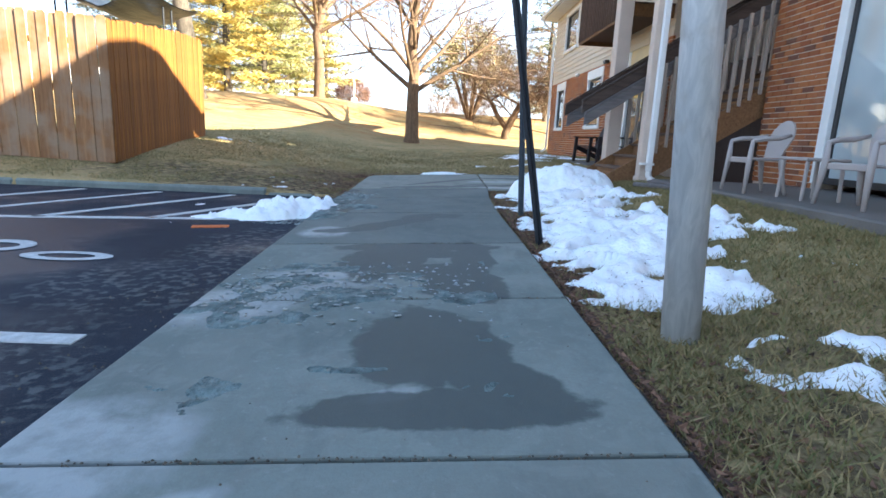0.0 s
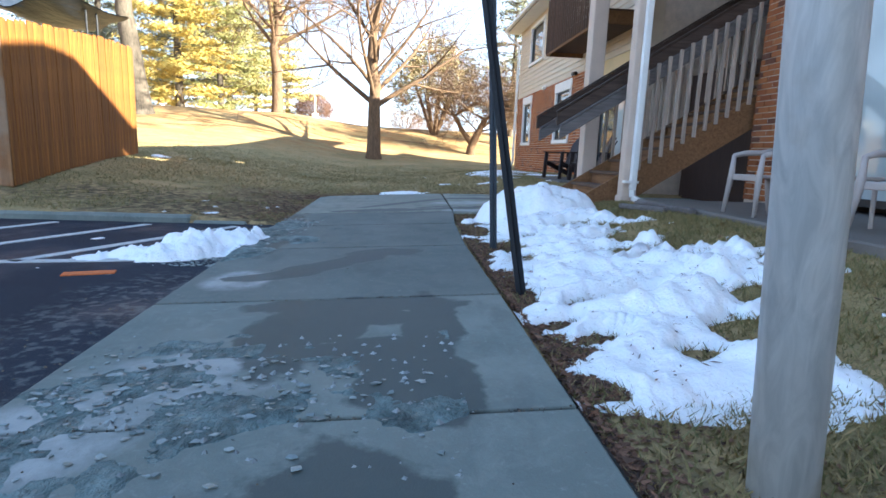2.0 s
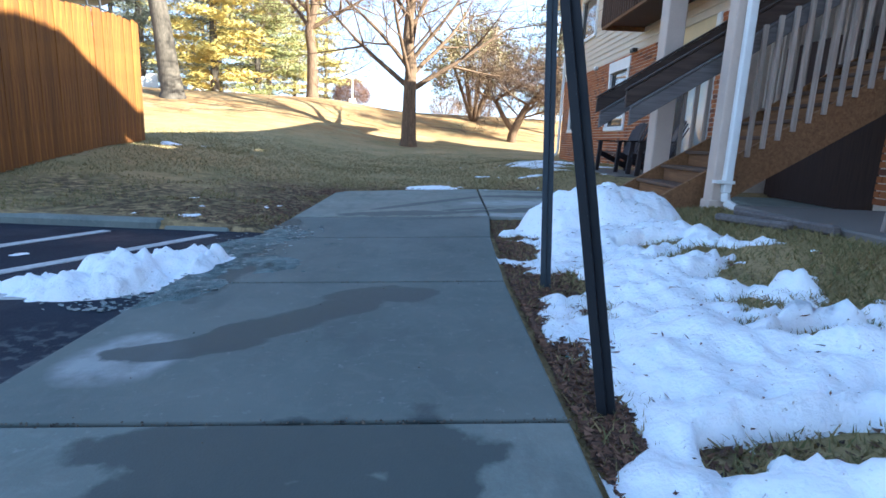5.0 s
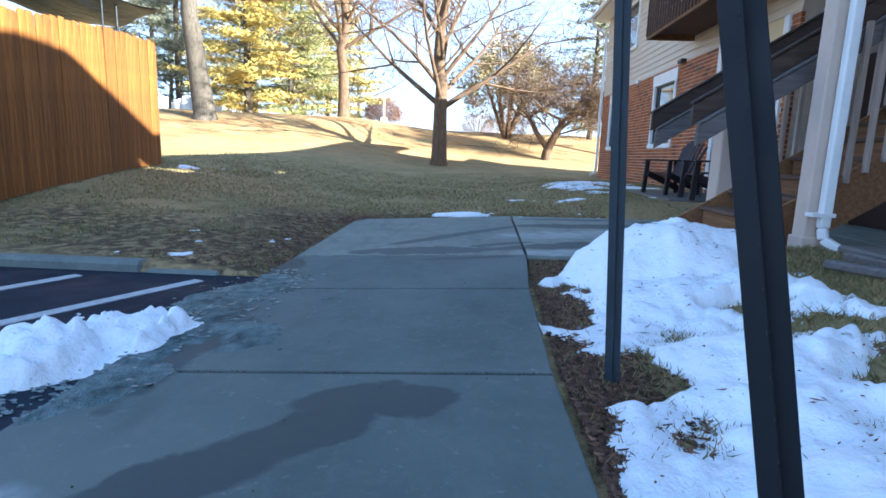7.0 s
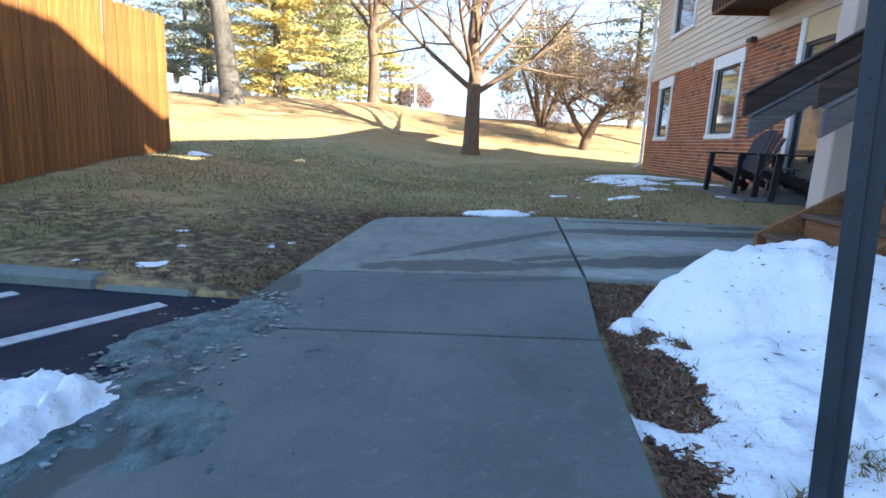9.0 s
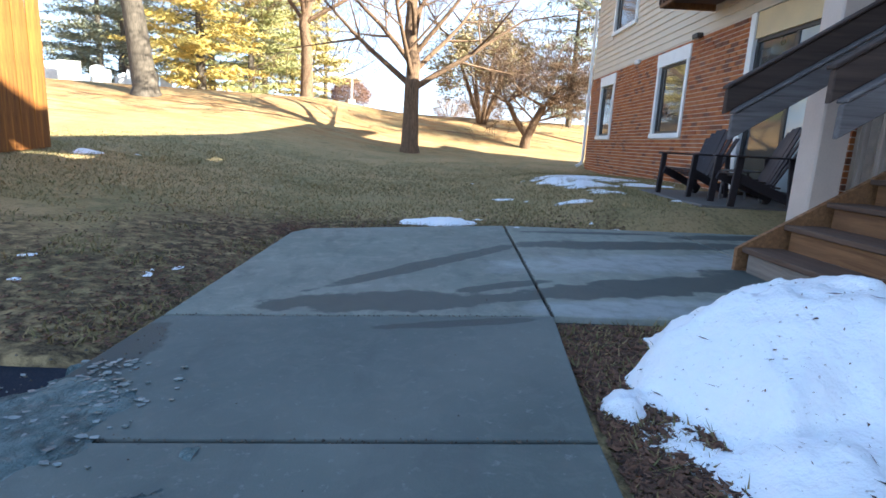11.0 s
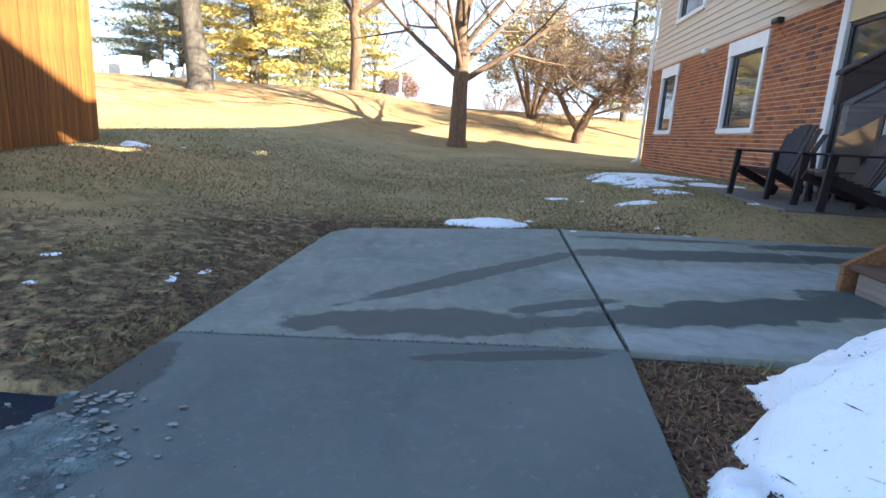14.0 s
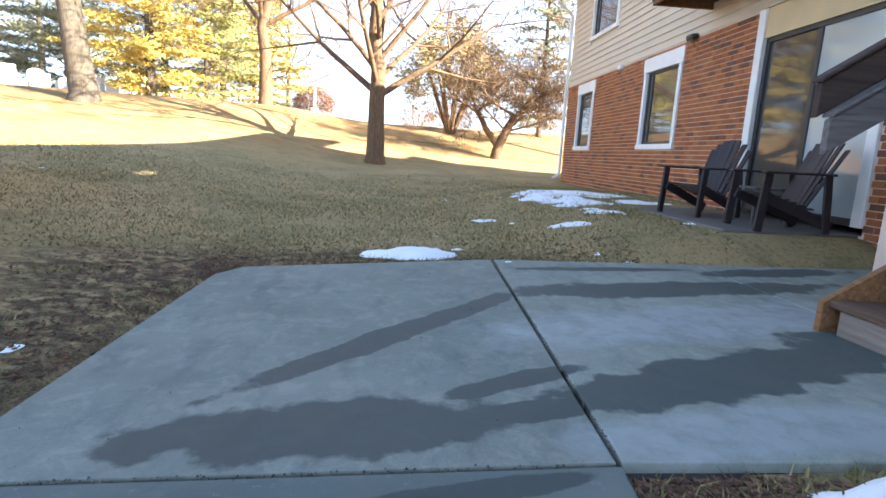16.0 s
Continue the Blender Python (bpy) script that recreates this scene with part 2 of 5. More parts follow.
ICE = make_ice()


def make_brick(name, per_island):
    m = Mat(name, 0.85, 0.0, 0.25)
    r = m.island() if per_island else m.rand()
    c = m.mix(m.ramp(r, 0.0, 0.6), (0.25, 0.080, 0.028), (0.38, 0.145, 0.048))
    c = m.mix(m.ramp(r, 0.80, 0.92, 0.0, 0.85), c, (0.10, 0.05, 0.038))
    c = m.mix(m.ramp(m.noise(34, 4), 0.45, 0.75, 0.0, 0.5), c, (0.27, 0.10, 0.06))
    c = m.mix(m.ramp(m.noise(3, 4), 0.55, 0.8, 0.0, 0.14), c, (0.60, 0.42, 0.32))
    m.color(c).bump(m.noise(90, 4), 0.004, 0.6)
    return m.m


BRICK = make_brick("brick", False)
BRICK_JOINED = make_brick("brick_joined", True)
MORTAR = plain("mortar", (0.64, 0.53, 0.42), 0.95, vary=0.2, scale=9, bump=0.003)
SIDING = plain("vinyl_siding", (0.62, 0.53, 0.40), 0.55, vary=0.10, scale=2.5)
WHITE = plain("white_paint", (0.80, 0.79, 0.76), 0.45, vary=0.10, scale=4)
BEIGE = plain("beige_paint", (0.58, 0.47, 0.38), 0.6, vary=0.14, scale=3)
DOOR_HEAD = plain("yellow_tan_board", (0.60, 0.47, 0.26), 0.6, vary=0.12, scale=3)
DARK_FRAME = plain("bronze_frame", (0.035, 0.032, 0.030), 0.4, vary=0.2)
BLACK_STEEL = plain("black_painted_steel", (0.008, 0.010, 0.015), 0.6, vary=0.3, scale=14, bump=0.001)
ROOFING = plain("shingles", (0.14, 0.12, 0.10), 0.9, vary=0.3, scale=8, bump=0.01)
WHITE_LINE = plain("worn_white_line", (0.50, 0.51, 0.51), 0.8, vary=0.35, scale=22, fine=120)
PLASTIC_TAUPE = plain("taupe_plastic", (0.38, 0.335, 0.31), 0.45, vary=0.08)
PLASTIC_DARK = plain("dark_brown_plastic", (0.030, 0.022, 0.024), 0.5, vary=0.15)
FENCE = wood("cedar_fence", (0.10, 0.030, 0.005), (0.38, 0.155, 0.020))
FENCE_GREY = wood("weathered_cedar_fence", (0.17, 0.075, 0.028), (0.36, 0.19, 0.075), weather=(0.27, 0.195, 0.13))
STAIR = wood("stair_timber", (0.13, 0.060, 0.025), (0.33, 0.175, 0.07), along="y")
TREAD = wood("dark_tread_timber", (0.075, 0.045, 0.03), (0.16, 0.10, 0.065), along="y")
TREAD_PALE = wood("weathered_step_timber", (0.19, 0.155, 0.125), (0.36, 0.31, 0.26), along="y")
RAIL_BROWN = wood("brown_rail_timber", (0.036, 0.023, 0.017), (0.10, 0.066, 0.048), along="x")
STAIR_GREY = wood("weathered_timber", (0.085, 0.073, 0.068), (0.20, 0.178, 0.168), along="x")
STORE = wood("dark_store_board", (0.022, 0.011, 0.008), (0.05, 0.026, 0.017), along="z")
DECK_DARK = wood("dark_stained_timber", (0.075, 0.042, 0.028), (0.15, 0.085, 0.05), along="x")
BALUSTER = wood("baluster_timber", (0.30, 0.24, 0.19), (0.52, 0.43, 0.35), along="z")



def make_glass(name="window_glass", tint=(0.035, 0.038, 0.04)):
    m = Mat(name, 0.05, 0.0, 0.45)
    m.color(m.mix(m.ramp(m.noise(0.9, 2), 0.3, 0.7), tint, tuple(v * 1.8 for v in tint)))
    m.b.inputs["Coat Weight"].default_value = 0.5
    m.b.inputs["Coat Roughness"].default_value = 0.04
    return m.m


GLASS = make_glass()


def make_bark(name, dark, lite):
    m = Mat(name, 0.95, 0.0, 0.1)
    g = m.noise(1.0, 6, m.scaled(m.co, 16, 16, 3), 0.7, 1.0)
    m.color(m.mix(m.ramp(g, 0.3, 0.7), dark, lite)).bump(g, 0.03, 0.8)
    return m.m


BARK = make_bark("bark", (0.075, 0.048, 0.030), (0.22, 0.145, 0.088))
BARK_GREY = make_bark("grey_bark", (0.050, 0.042, 0.033), (0.15, 0.125, 0.095))


def leaves_mat(name, a, b, rough=0.7):
    m = Mat(name, rough, 0.0, 0.2)
    m.color(m.mix(m.island(), a, b))
    m.b.inputs["Transmission Weight"].default_value = 0.0
    return m.m


NEEDLE_GOLD = leaves_mat("gold_needles", (0.58, 0.43, 0.09), (0.36, 0.31, 0.10))
NEEDLE_GREEN = leaves_mat("olive_needles", (0.34, 0.31, 0.10), (0.22, 0.24, 0.10))
NEEDLE_BLUE = leaves_mat("blue_green_needles", (0.17, 0.19, 0.13), (0.28, 0.27, 0.17))
NEEDLE_OLIVE = leaves_mat("yellow_olive_needles", (0.48, 0.38, 0.11), (0.32, 0.28, 0.10))
JUNIPER = leaves_mat("juniper_foliage", (0.26, 0.24, 0.11), (0.38, 0.28, 0.16))
TWIG = leaves_mat("brown_twigs", (0.25, 0.16, 0.10), (0.15, 0.10, 0.06))
BUSH = leaves_mat("russet_leaves", (0.23, 0.13, 0.085), (0.14, 0.08, 0.055))
GRASS = leaves_mat("grass_blades", (0.33, 0.245, 0.115), (0.135, 0.14, 0.052))
LITTER = leaves_mat("dead_leaves", (0.21, 0.115, 0.07), (0.040, 0.026, 0.020))


# ---------- shaping helpers ----------
def ob_from(name, verts, faces, mat, parent=None, label="", smooth=False):
    me = bpy.data.meshes.new(name)
    me.from_pydata(verts, [], faces)
    me.update()
    if mat:
        me.materials.append(mat)
    if smooth:
        me.shade_smooth()
    ob = new(name, me)
    if parent:
        ob.parent = parent
    if label:
        tagged(ob, label)
    return ob


def part(name, bm, material, parent=None, label="", smooth=False):
    me = bpy.data.meshes.new(name)
    bmesh.ops.recalc_face_normals(bm, faces=bm.faces)
    bm.to_mesh(me)
    bm.free()
    me.materials.append(material)
    if smooth:
        me.shade_smooth()
    ob = new(name, me)
    if parent:
        ob.parent = parent
    if label:
        tagged(ob, label)
    return ob


def box(x0, y0, z0, x1, y1, z1, bevel=0.0, bm=None, m=None):
    """A box between two corners, with bevelled edges, added to bm."""
    bm = bm or bmesh.new()
    r = bmesh.ops.create_cube(bm, size=1.0)
    mat = Matrix.Translation(((x0 + x1) / 2, (y0 + y1) / 2, (z0 + z1) / 2)) @ Matrix.Diagonal((abs(x1 - x0), abs(y1 - y0), abs(z1 - z0), 1))
    bmesh.ops.transform(bm, matrix=(m @ mat) if m else mat, verts=r["verts"])
    if bevel:
        edges = list({e for v in r["verts"] for e in v.link_edges})
        bmesh.ops.bevel(bm, geom=edges, offset=bevel, segments=1, profile=0.5, affect="EDGES")
    return bm


def beam(a, b, w, h, bevel=0.006, bm=None):
    """A timber from a to b, w wide across and h high."""
    a, b = Vector(a), Vector(b)
    d = b - a
    side = d.cross(Vector((0, 0, 1)))
    side = side.normalized() if side.length > 1e-5 else Vector((1, 0, 0))
    up = side.cross(d).normalized()
    m = Matrix((side, d.normalized(), up)).transposed().to_4x4()
    m.translation = (a + b) / 2
    return box(-w / 2, -d.length / 2, -h / 2, w / 2, d.length / 2, h / 2, bevel, bm, m)


def prism(poly, z0, z1, bm=None, bevel=0.0):
    """A flat outline (x, y) drawn up from z0 to z1; z0 and z1 may be functions of x, y."""
    bm = bm or bmesh.new()
    zf = lambda z, p: z(*p) if callable(z) else z
    lo = [bm.verts.new((*p, zf(z0, p))) for p in poly]
    hi = [bm.verts.new((*p, zf(z1, p))) for p in poly]
    n = len(poly)
    bm.faces.new(lo[::-1])
    top = bm.faces.new(hi)
    for i in range(n):
        bm.faces.new((lo[i], lo[(i + 1) % n], hi[(i + 1) % n], hi[i]))
    if bevel:
        bmesh.ops.bevel(bm, geom=list(top.edges), offset=bevel, segments=2, profile=0.5, affect="EDGES")
    return bm


def tube(points, radii, sides=10, bm=None, cap=True):
    """A round tube through points with a radius at each."""
    bm = bm or bmesh.new()
    rings = []
    pts = [Vector(p) for p in points]
    ref = Vector((0.3, 1, 0.1)).normalized()
    for i, p in enumerate(pts):
        d = (pts[min(i + 1, len(pts) - 1)] - pts[max(i - 1, 0)]).normalized()
        u = d.cross(ref)
        u = u.normalized() if u.length > 1e-3 else d.orthogonal().normalized()
        v = d.cross(u)
        rings.append([bm.verts.new(p + (u * math.cos(2 * math.pi * k / sides) + v * math.sin(2 * math.pi * k / sides)) * radii[i]) for k in range(sides)])
    for a, b in zip(rings, rings[1:]):
        for k in range(sides):
            bm.faces.new((a[k], a[(k + 1) % sides], b[(k + 1) % sides], b[k]))
    if cap:
        bm.faces.new(rings[0][::-1])
        bm.faces.new(rings[-1])
    return bm


def thing(name, label, category, group="", at=(0, 0, 0)):
    e = new(name)
    e.location = at
    e.empty_display_size = 0.1
    return tagged(e, label, category, group)


def structure(ob, label, category):
    return tagged(ob, label, category, kind="structure")


# ---------- ground ----------
def walk_z(x, y):
    """Height of the concrete walk: falls a little to the car park and towards the start."""
    return 0.045 * min(0.0, max(-2.1, x)) + 0.02 * max(0.0, x) * 0.6 + 0.02 * min(0.0, max(-9.0, y + 2.6))


def hill(x, y):
    z = 0.55 * sm((-x - 2) / 6) * sm((y + 1.2) / 5.2) + 0.025 * max(0.0, y - 3) - 0.006 * max(0.0, y - 40)
    z += 1.75 * sm((y - 0.45 * x - 17) / 14)
    return z


def lawn_z(x, y):
    right = 0.25 * sm((x - 0.15) / 2.0)
    cross = sm((y + 0.5) / 0.5) * (1 - sm((y - 3.05) / 0.6))
    right = right * (1 - cross) + (0.012 * max(x, 0)) * cross
    z = hill(x, y) + right * (1 - sm((y - 7) / 6)) - 0.03
    base = walk_z(x, y) - 0.02
    k = sm((y - 3.0) / 3.0)
    left = sm((-2.1 - x) / 1.5)
    z += base * (1 - k) * (1 - left) + (-0.06) * left * (1 - k)
    z += 0.018 * noise.noise((x * 0.6, y * 0.6, 0)) * (1 if abs(x) < 30 else 2)
    return z


PARK_Y = -0.46                     # far kerb of the car park


def ground_z(x, y):
    z = lawn_z(x, y)
    if -2.3 < x < -0.22 and y < 0.05 or -2.3 < x < 0.1 and 0 < y < 3.2 or 0 <= x and 0.0 < y < 3.2 and x < 9:
        z = min(z, walk_z(x, y) - 0.09)
    if x <= -1.7 and y < PARK_Y - 0.08:
        z = -0.40
    if x > 2.4 and y < -0.35 or x > 2.75 and 3.9 < y < 6.1 or x > 4.15 and y < 14.4:
        z = min(z, 0.1)
    return z


def graded(stops):
    out = [stops[0][0]]
    for (a, s), (b, _) in zip(stops, stops[1:]):
        n = max(1, round((b - a) / s))
        out += [a + (b - a) * (i + 1) / n for i in range(n)]
    return out


gx = graded([(-900, 150), (-300, 40), (-100, 8), (-40, 1.5), (-12, 0.4), (-3, 0.1), (0.5, 0.2), (5, 1.0), (20, 6), (80, 40), (300, 150), (900, 1)])
gy = graded([(-900, 150), (-300, 40), (-80, 8), (-14, 1.0), (-9, 0.25), (-1.5, 0.1), (4, 0.25), (12, 0.6), (50, 2.5), (120, 30), (300, 150), (900, 1)])
gv = [(x, y, ground_z(x, y)) for y in gy for x in gx]
nx = len(gx)
gf = [(j * nx + i, j * nx + i + 1, (j + 1) * nx + i + 1, (j + 1) * nx + i) for j in range(len(gy) - 1) for i in range(nx - 1)]
ground = ob_from("ground", gv, gf, TURF, smooth=True)
tagged(ground, "winter lawn of tan and olive grass rising to a hill", "ground", kind="structure")

# car park
road = part("road", box(-60, -70, -0.6, -2.02, PARK_Y - 0.05, -0.175), ASPHALT)
structure(road, "dark damp asphalt car park beside the walk", "road")


def stripe(x0, y0, x1, y1, w=0.1):
    ob = part("parking_line", beam((x0, y0, -0.173), (x1, y1, -0.173), w, 0.008, 0), WHITE_LINE)
    return tagged(ob, "worn white painted line on asphalt", "road marking", "parking bay lines", "structure")


stripe(-7.5, -3.55, -2.62, -2.66)
for x, y in ((-3.6, -2.84), (-4.56, -3.02), (-5.55, -3.2), (-6.55, -3.38)):
    stripe(x, y, x + 1.02, -0.72)
stripe(-4.5, -5.9, -2.32, -5.9)

# concrete walk: slabs with open joints between them
walk_base = part("pavement", prism([(-2.0, -14), (-0.12, -14), (-0.12, -0.02), (8.0, -0.02), (8.0, 3.05), (-2.0, 2.7)], lambda x, y: walk_z(x, y) - 0.25, lambda x, y: walk_z(x, y) - 0.035), JOINT)
structure(walk_base, "broad concrete footpath with damp and frosted patches", "pavement")


def slab(poly, mat=CONCRETE):
    """One cast panel, cut finely enough to follow the fall of the walk."""
    ob = part("slab", prism(poly, lambda x, y: walk_z(x, y) - 0.12, walk_z, None, 0.008), mat, walk_base)
    return ob


JOINTS = [-14.0, -12.6, -11.1, -9.6, -8.15, -6.75, -5.4, -4.08, -2.6, -1.2, 0.0]
RIGHT = [-0.16] * 8 + [-0.17, -0.11, 0.0]
g = 0.010
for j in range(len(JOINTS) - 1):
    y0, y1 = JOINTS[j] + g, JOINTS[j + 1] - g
    slab([(-2.05, y0), (RIGHT[j], y0), (RIGHT[j + 1], y1), (-2.05, y1)], CONCRETE_DARKER if y0 > -4.2 else CONCRETE)
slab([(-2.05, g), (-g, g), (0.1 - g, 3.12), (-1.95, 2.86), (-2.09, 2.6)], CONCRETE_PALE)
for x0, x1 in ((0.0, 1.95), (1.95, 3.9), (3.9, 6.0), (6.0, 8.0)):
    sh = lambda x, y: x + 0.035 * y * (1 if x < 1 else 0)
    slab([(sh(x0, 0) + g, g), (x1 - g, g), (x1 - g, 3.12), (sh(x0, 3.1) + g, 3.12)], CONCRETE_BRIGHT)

# kerb at the end of the car park
kerb = thing("kerb", "worn concrete kerb between asphalt and lawn", "kerb")
kerb["kind"] = "structure"
xs = [-2.5, -3.15, -6.6, -9.6, -12.6, -15.6]
for a, b in zip(xs, xs[1:]):
    part("kerb_stone", box(b + 0.01, PARK_Y - 0.08, -0.35, a - 0.01, PARK_Y + 0.08, -0.085 if a < -3 else -0.14, 0.03), CONCRETE_DRY, kerb)

# ---------- fence round the bin store ----------
fence = thing("fence", "tall cedar board fence round the bin store, sun on its top", "fence", at=(-6.1, 1.0, 0.1))
FENCE_INV = pose(-6.1, 1.0, 0.1).inverted()


def picket(x, y, turn, z0, h, w=0.146):
    bm = prism([(-w / 2, -0.009), (w / 2, -0.009), (w / 2, 0.009), (-w / 2, 0.009)], 0, h - 0.03)
    prism([(-w / 2 + 0.02, -0.0088), (w / 2 - 0.02, -0.0088), (w / 2 - 0.02, 0.0088), (-w / 2 + 0.02, 0.0088)], h - 0.031, h, bm)
    ob = part("board", bm, FENCE if turn > 45 else FENCE_GREY, fence)
    ob.matrix_basis = FENCE_INV @ pose(x, y, z0, random.uniform(-0.4, 0.4), random.uniform(-0.3, 0.3), turn)
    return ob


FX0, FY0, FX1, FY1 = -6.0, 0.92, -6.36, 5.33     # near and far corner of the long side
n = 30
for i in range(n):
    k = (i + 0.5) / n
    x, y = FX0 + (FX1 - FX0) * k, FY0 + (FY1 - FY0) * k
    z0 = max(lawn_z(x, y), lawn_z(x + 0.3, y)) + 0.03
    picket(x, y, 95 + random.uniform(-1, 1), z0, 2.20 + random.uniform(-0.02, 0.02))
for i in range(18):
    x = FX0 - 0.09 - 0.15 * i
    z0 = lawn_z(x, FY0) + 0.02
    picket(x, FY0 - 0.01 + 0.015 * (i % 2), random.uniform(-1, 1), z0, 2.27 + random.uniform(-0.03, 0.03))
for z in (0.55, 1.25, 1.95):
    part("rail", beam((FX0 - 0.05, FY0 + 0.02, z), (FX1 - 0.05, FY1, z + 0.2), 0.04, 0.09), FENCE, fence)
    part("rail", beam((FX0 - 0.04, FY0 + 0.05, z), (FX0 - 2.8, FY0 + 0.05, z), 0.04, 0.09), FENCE, fence)
for x, y in ((FX0 - 0.11, FY0 + 0.1), (FX1 - 0.11, FY1 - 0.05), ((FX0 + FX1) / 2 - 0.11, (FY0 + FY1) / 2)):
    part("post", box(x - 0.045, y - 0.045, -0.2, x + 0.045, y + 0.045, 2.25, 0.005), FENCE, fence)
for o in fence.children:
    if o.name.startswith(("rail", "post")):
        o.matrix_basis = FENCE_INV

# ---------- building ----------
FX = 4.0          # street face of the brickwork
BASE_Z = 0.05
NEAR_Y, FAR_Y0, FAR_Y1 = -0.02, 3.45, 14.55
BRICK_TOP, EAVE = 3.02, 5.65
COURSE, BLEN = 0.076, 0.205


class Opening:
    def __init__(self, y0, y1, z0, z1):
        self.y0, self.y1, self.z0, self.z1 = y0, y1, z0, z1


WIN2 = Opening(7.86, 9.34, 1.18, 2.93)
WIN1 = Opening(12.25, 13.5, 1.18, 2.93)
DOOR_FAR = Opening(3.68, 5.88, 0.28, 3.02)
DOOR_NEAR = Opening(-3.95, -1.28, 0.28, 3.02)
WIN3 = Opening(11.1, 12.9, 3.95, 5.35)


def wall_pieces(name, x0, x1, y0, y1, z0, z1, holes, mat, label):
    """A thick wall along y, cut through where the holes are."""
    ys = sorted({y0, y1, *[v for h in holes for v in (h.y0, h.y1)]})
    bm = bmesh.new()
    for a, b in zip(ys, ys[1:]):
        mid = (a + b) / 2
        cuts = sorted([(h.z0, h.z1) for h in holes if h.y0 < mid < h.y1])
        z = z0
        for c0, c1 in cuts:
            if c0 > z:
                box(x0, a, z, x1, b, c0, 0, bm)
            z = c1
        if z < z1:
            box(x0, a, z, x1, b, z1, 0, bm)
    ob = part(name, bm, mat)
    return structure(ob, label, "wall")


wall_near = wall_pieces("wall_near", FX + 0.006, FX + 0.3, -14, NEAR_Y - 0.012, BASE_Z, 4.4, [DOOR_NEAR], MORTAR, "red brick apartment wall beside the patio door")
wall_far = wall_pieces("wall_far", FX + 0.006, FX + 0.3, FAR_Y0 + 0.012, FAR_Y1 - 0.012, BASE_Z, BRICK_TOP, [WIN1, WIN2, DOOR_FAR], MORTAR, "orange-red brick ground-floor wall with white-trimmed windows")
wall_upper = wall_pieces("wall_upper", FX + 0.02, FX + 0.3, FAR_Y0, FAR_Y1, BRICK_TOP, EAVE, [WIN3], SIDING, "upper wall clad in tan horizontal siding")
for nm, y0, y1, lab in (("wall_passage_near", NEAR_Y - 0.3, NEAR_Y - 0.012, "brick side wall of the stair passage"), ("wall_passage_far", FAR_Y0 + 0.012, FAR_Y0 + 0.3, "brick side wall of the stair passage")):
    structure(part(nm, box(FX + 0.31, y0, BASE_Z, 12, y1, 4.4), MORTAR), lab, "wall")
structure(part("wall_gable", box(FX + 0.31, FAR_Y1 - 0.3, BASE_Z, 14, FAR_Y1, EAVE), SIDING), "end wall of the apartment house", "wall")
structure(part("wall_back", box(12, -14, BASE_Z, 12.3, FAR_Y1, 6.5), MORTAR), "rear brick wall closing the stair passage", "wall")
structure(part("wall_end", box(FX + 0.31, -14.3, BASE_Z, 12, -14, EAVE), MORTAR), "end wall of the near apartments", "wall")
structure(part("ceiling", box(FX + 0.31, -14, 4.42, 12, FAR_Y1 - 0.31, 4.5), BEIGE), "plain soffit boards under the roof", "ceiling")

# lap siding, one board a course
k, z = 0, BRICK_TOP
while z < EAVE - 0.05:
    segs = [(FAR_Y0, FAR_Y1)]
    if WIN3.z0 - 0.1 < z < WIN3.z1:
        segs = [(FAR_Y0, WIN3.y0), (WIN3.y1, FAR_Y1)]
    for a, b in segs:
        bm = bmesh.new()
        prof = [(FX + 0.02, z + 0.145), (FX - 0.002, z + 0.003), (FX - 0.002, z - 0.006), (FX + 0.02, z - 0.006)]
        A = [bm.verts.new((x, a, zz)) for x, zz in prof]
        B = [bm.verts.new((x, b, zz)) for x, zz in prof]
        for i in range(4):
            bm.faces.new((A[i], A[(i + 1) % 4], B[(i + 1) % 4], B[i]))
        bm.faces.new(A)
        bm.faces.new(B[::-1])
        part("siding_board", bm, SIDING, wall_upper)
    z += 0.145


def roof_piece(name, poly, x_out, x_in, label):
    """A roof slope: outline (y, z) of the eave drawn to the ridge."""
    bm = bmesh.new()
    rows = []
    for dz in (0.0, 0.16):
        rows.append([bm.verts.new((x_out, y, z + dz)) for y, z in poly])
        rows.append([bm.verts.new((x_in, y, z + 1.5 + dz)) for y, z in poly])
    lo0, hi0, lo1, hi1 = rows
    for i in range(len(poly) - 1):
        bm.faces.new((lo0[i], lo0[i + 1], hi0[i + 1], hi0[i]))
        bm.faces.new((lo1[i], hi1[i], hi1[i + 1], lo1[i + 1]))
        bm.faces.new((lo0[i], lo1[i], lo1[i + 1], lo0[i + 1]))
        bm.faces.new((hi0[i], hi0[i + 1], hi1[i + 1], hi1[i]))
    for i in (0, -1):
        bm.faces.new((lo0[i], hi0[i], hi1[i], lo1[i]))
    return structure(part(name, bm, ROOFING), label, "roof")


# the unseen stretch up to y 3.2 is added to shade the lawn by the fence
roof_piece("roof", [(0.0, 5.38), (1.0, 5.5), (3.2, 5.5), (FAR_Y1 + 0.35, EAVE - 0.13)], FX - 0.5, FX + 5.5, "low brown shingle roof with a white eave")
# out of view: eave outline fitted to the shadow edge wanted on the fence
roof_piece("roof_shadow_caster", [(-14.3, 6.2), (-6.0, 5.9), (-4.5, 5.98), (-3.7, 6.18), (-2.73, 6.40), (-1.85, 6.38), (-1.42, 6.05), (-0.94, 5.44), (-0.3, 5.12), (0.05, 5.02)], FX - 0.5, FX + 5.5, "unseen roof over the near apartments, outlined to cast the fence shadow")
gutter = thing("gutter", "white metal eave gutter with a downpipe at the corner", "gutter")
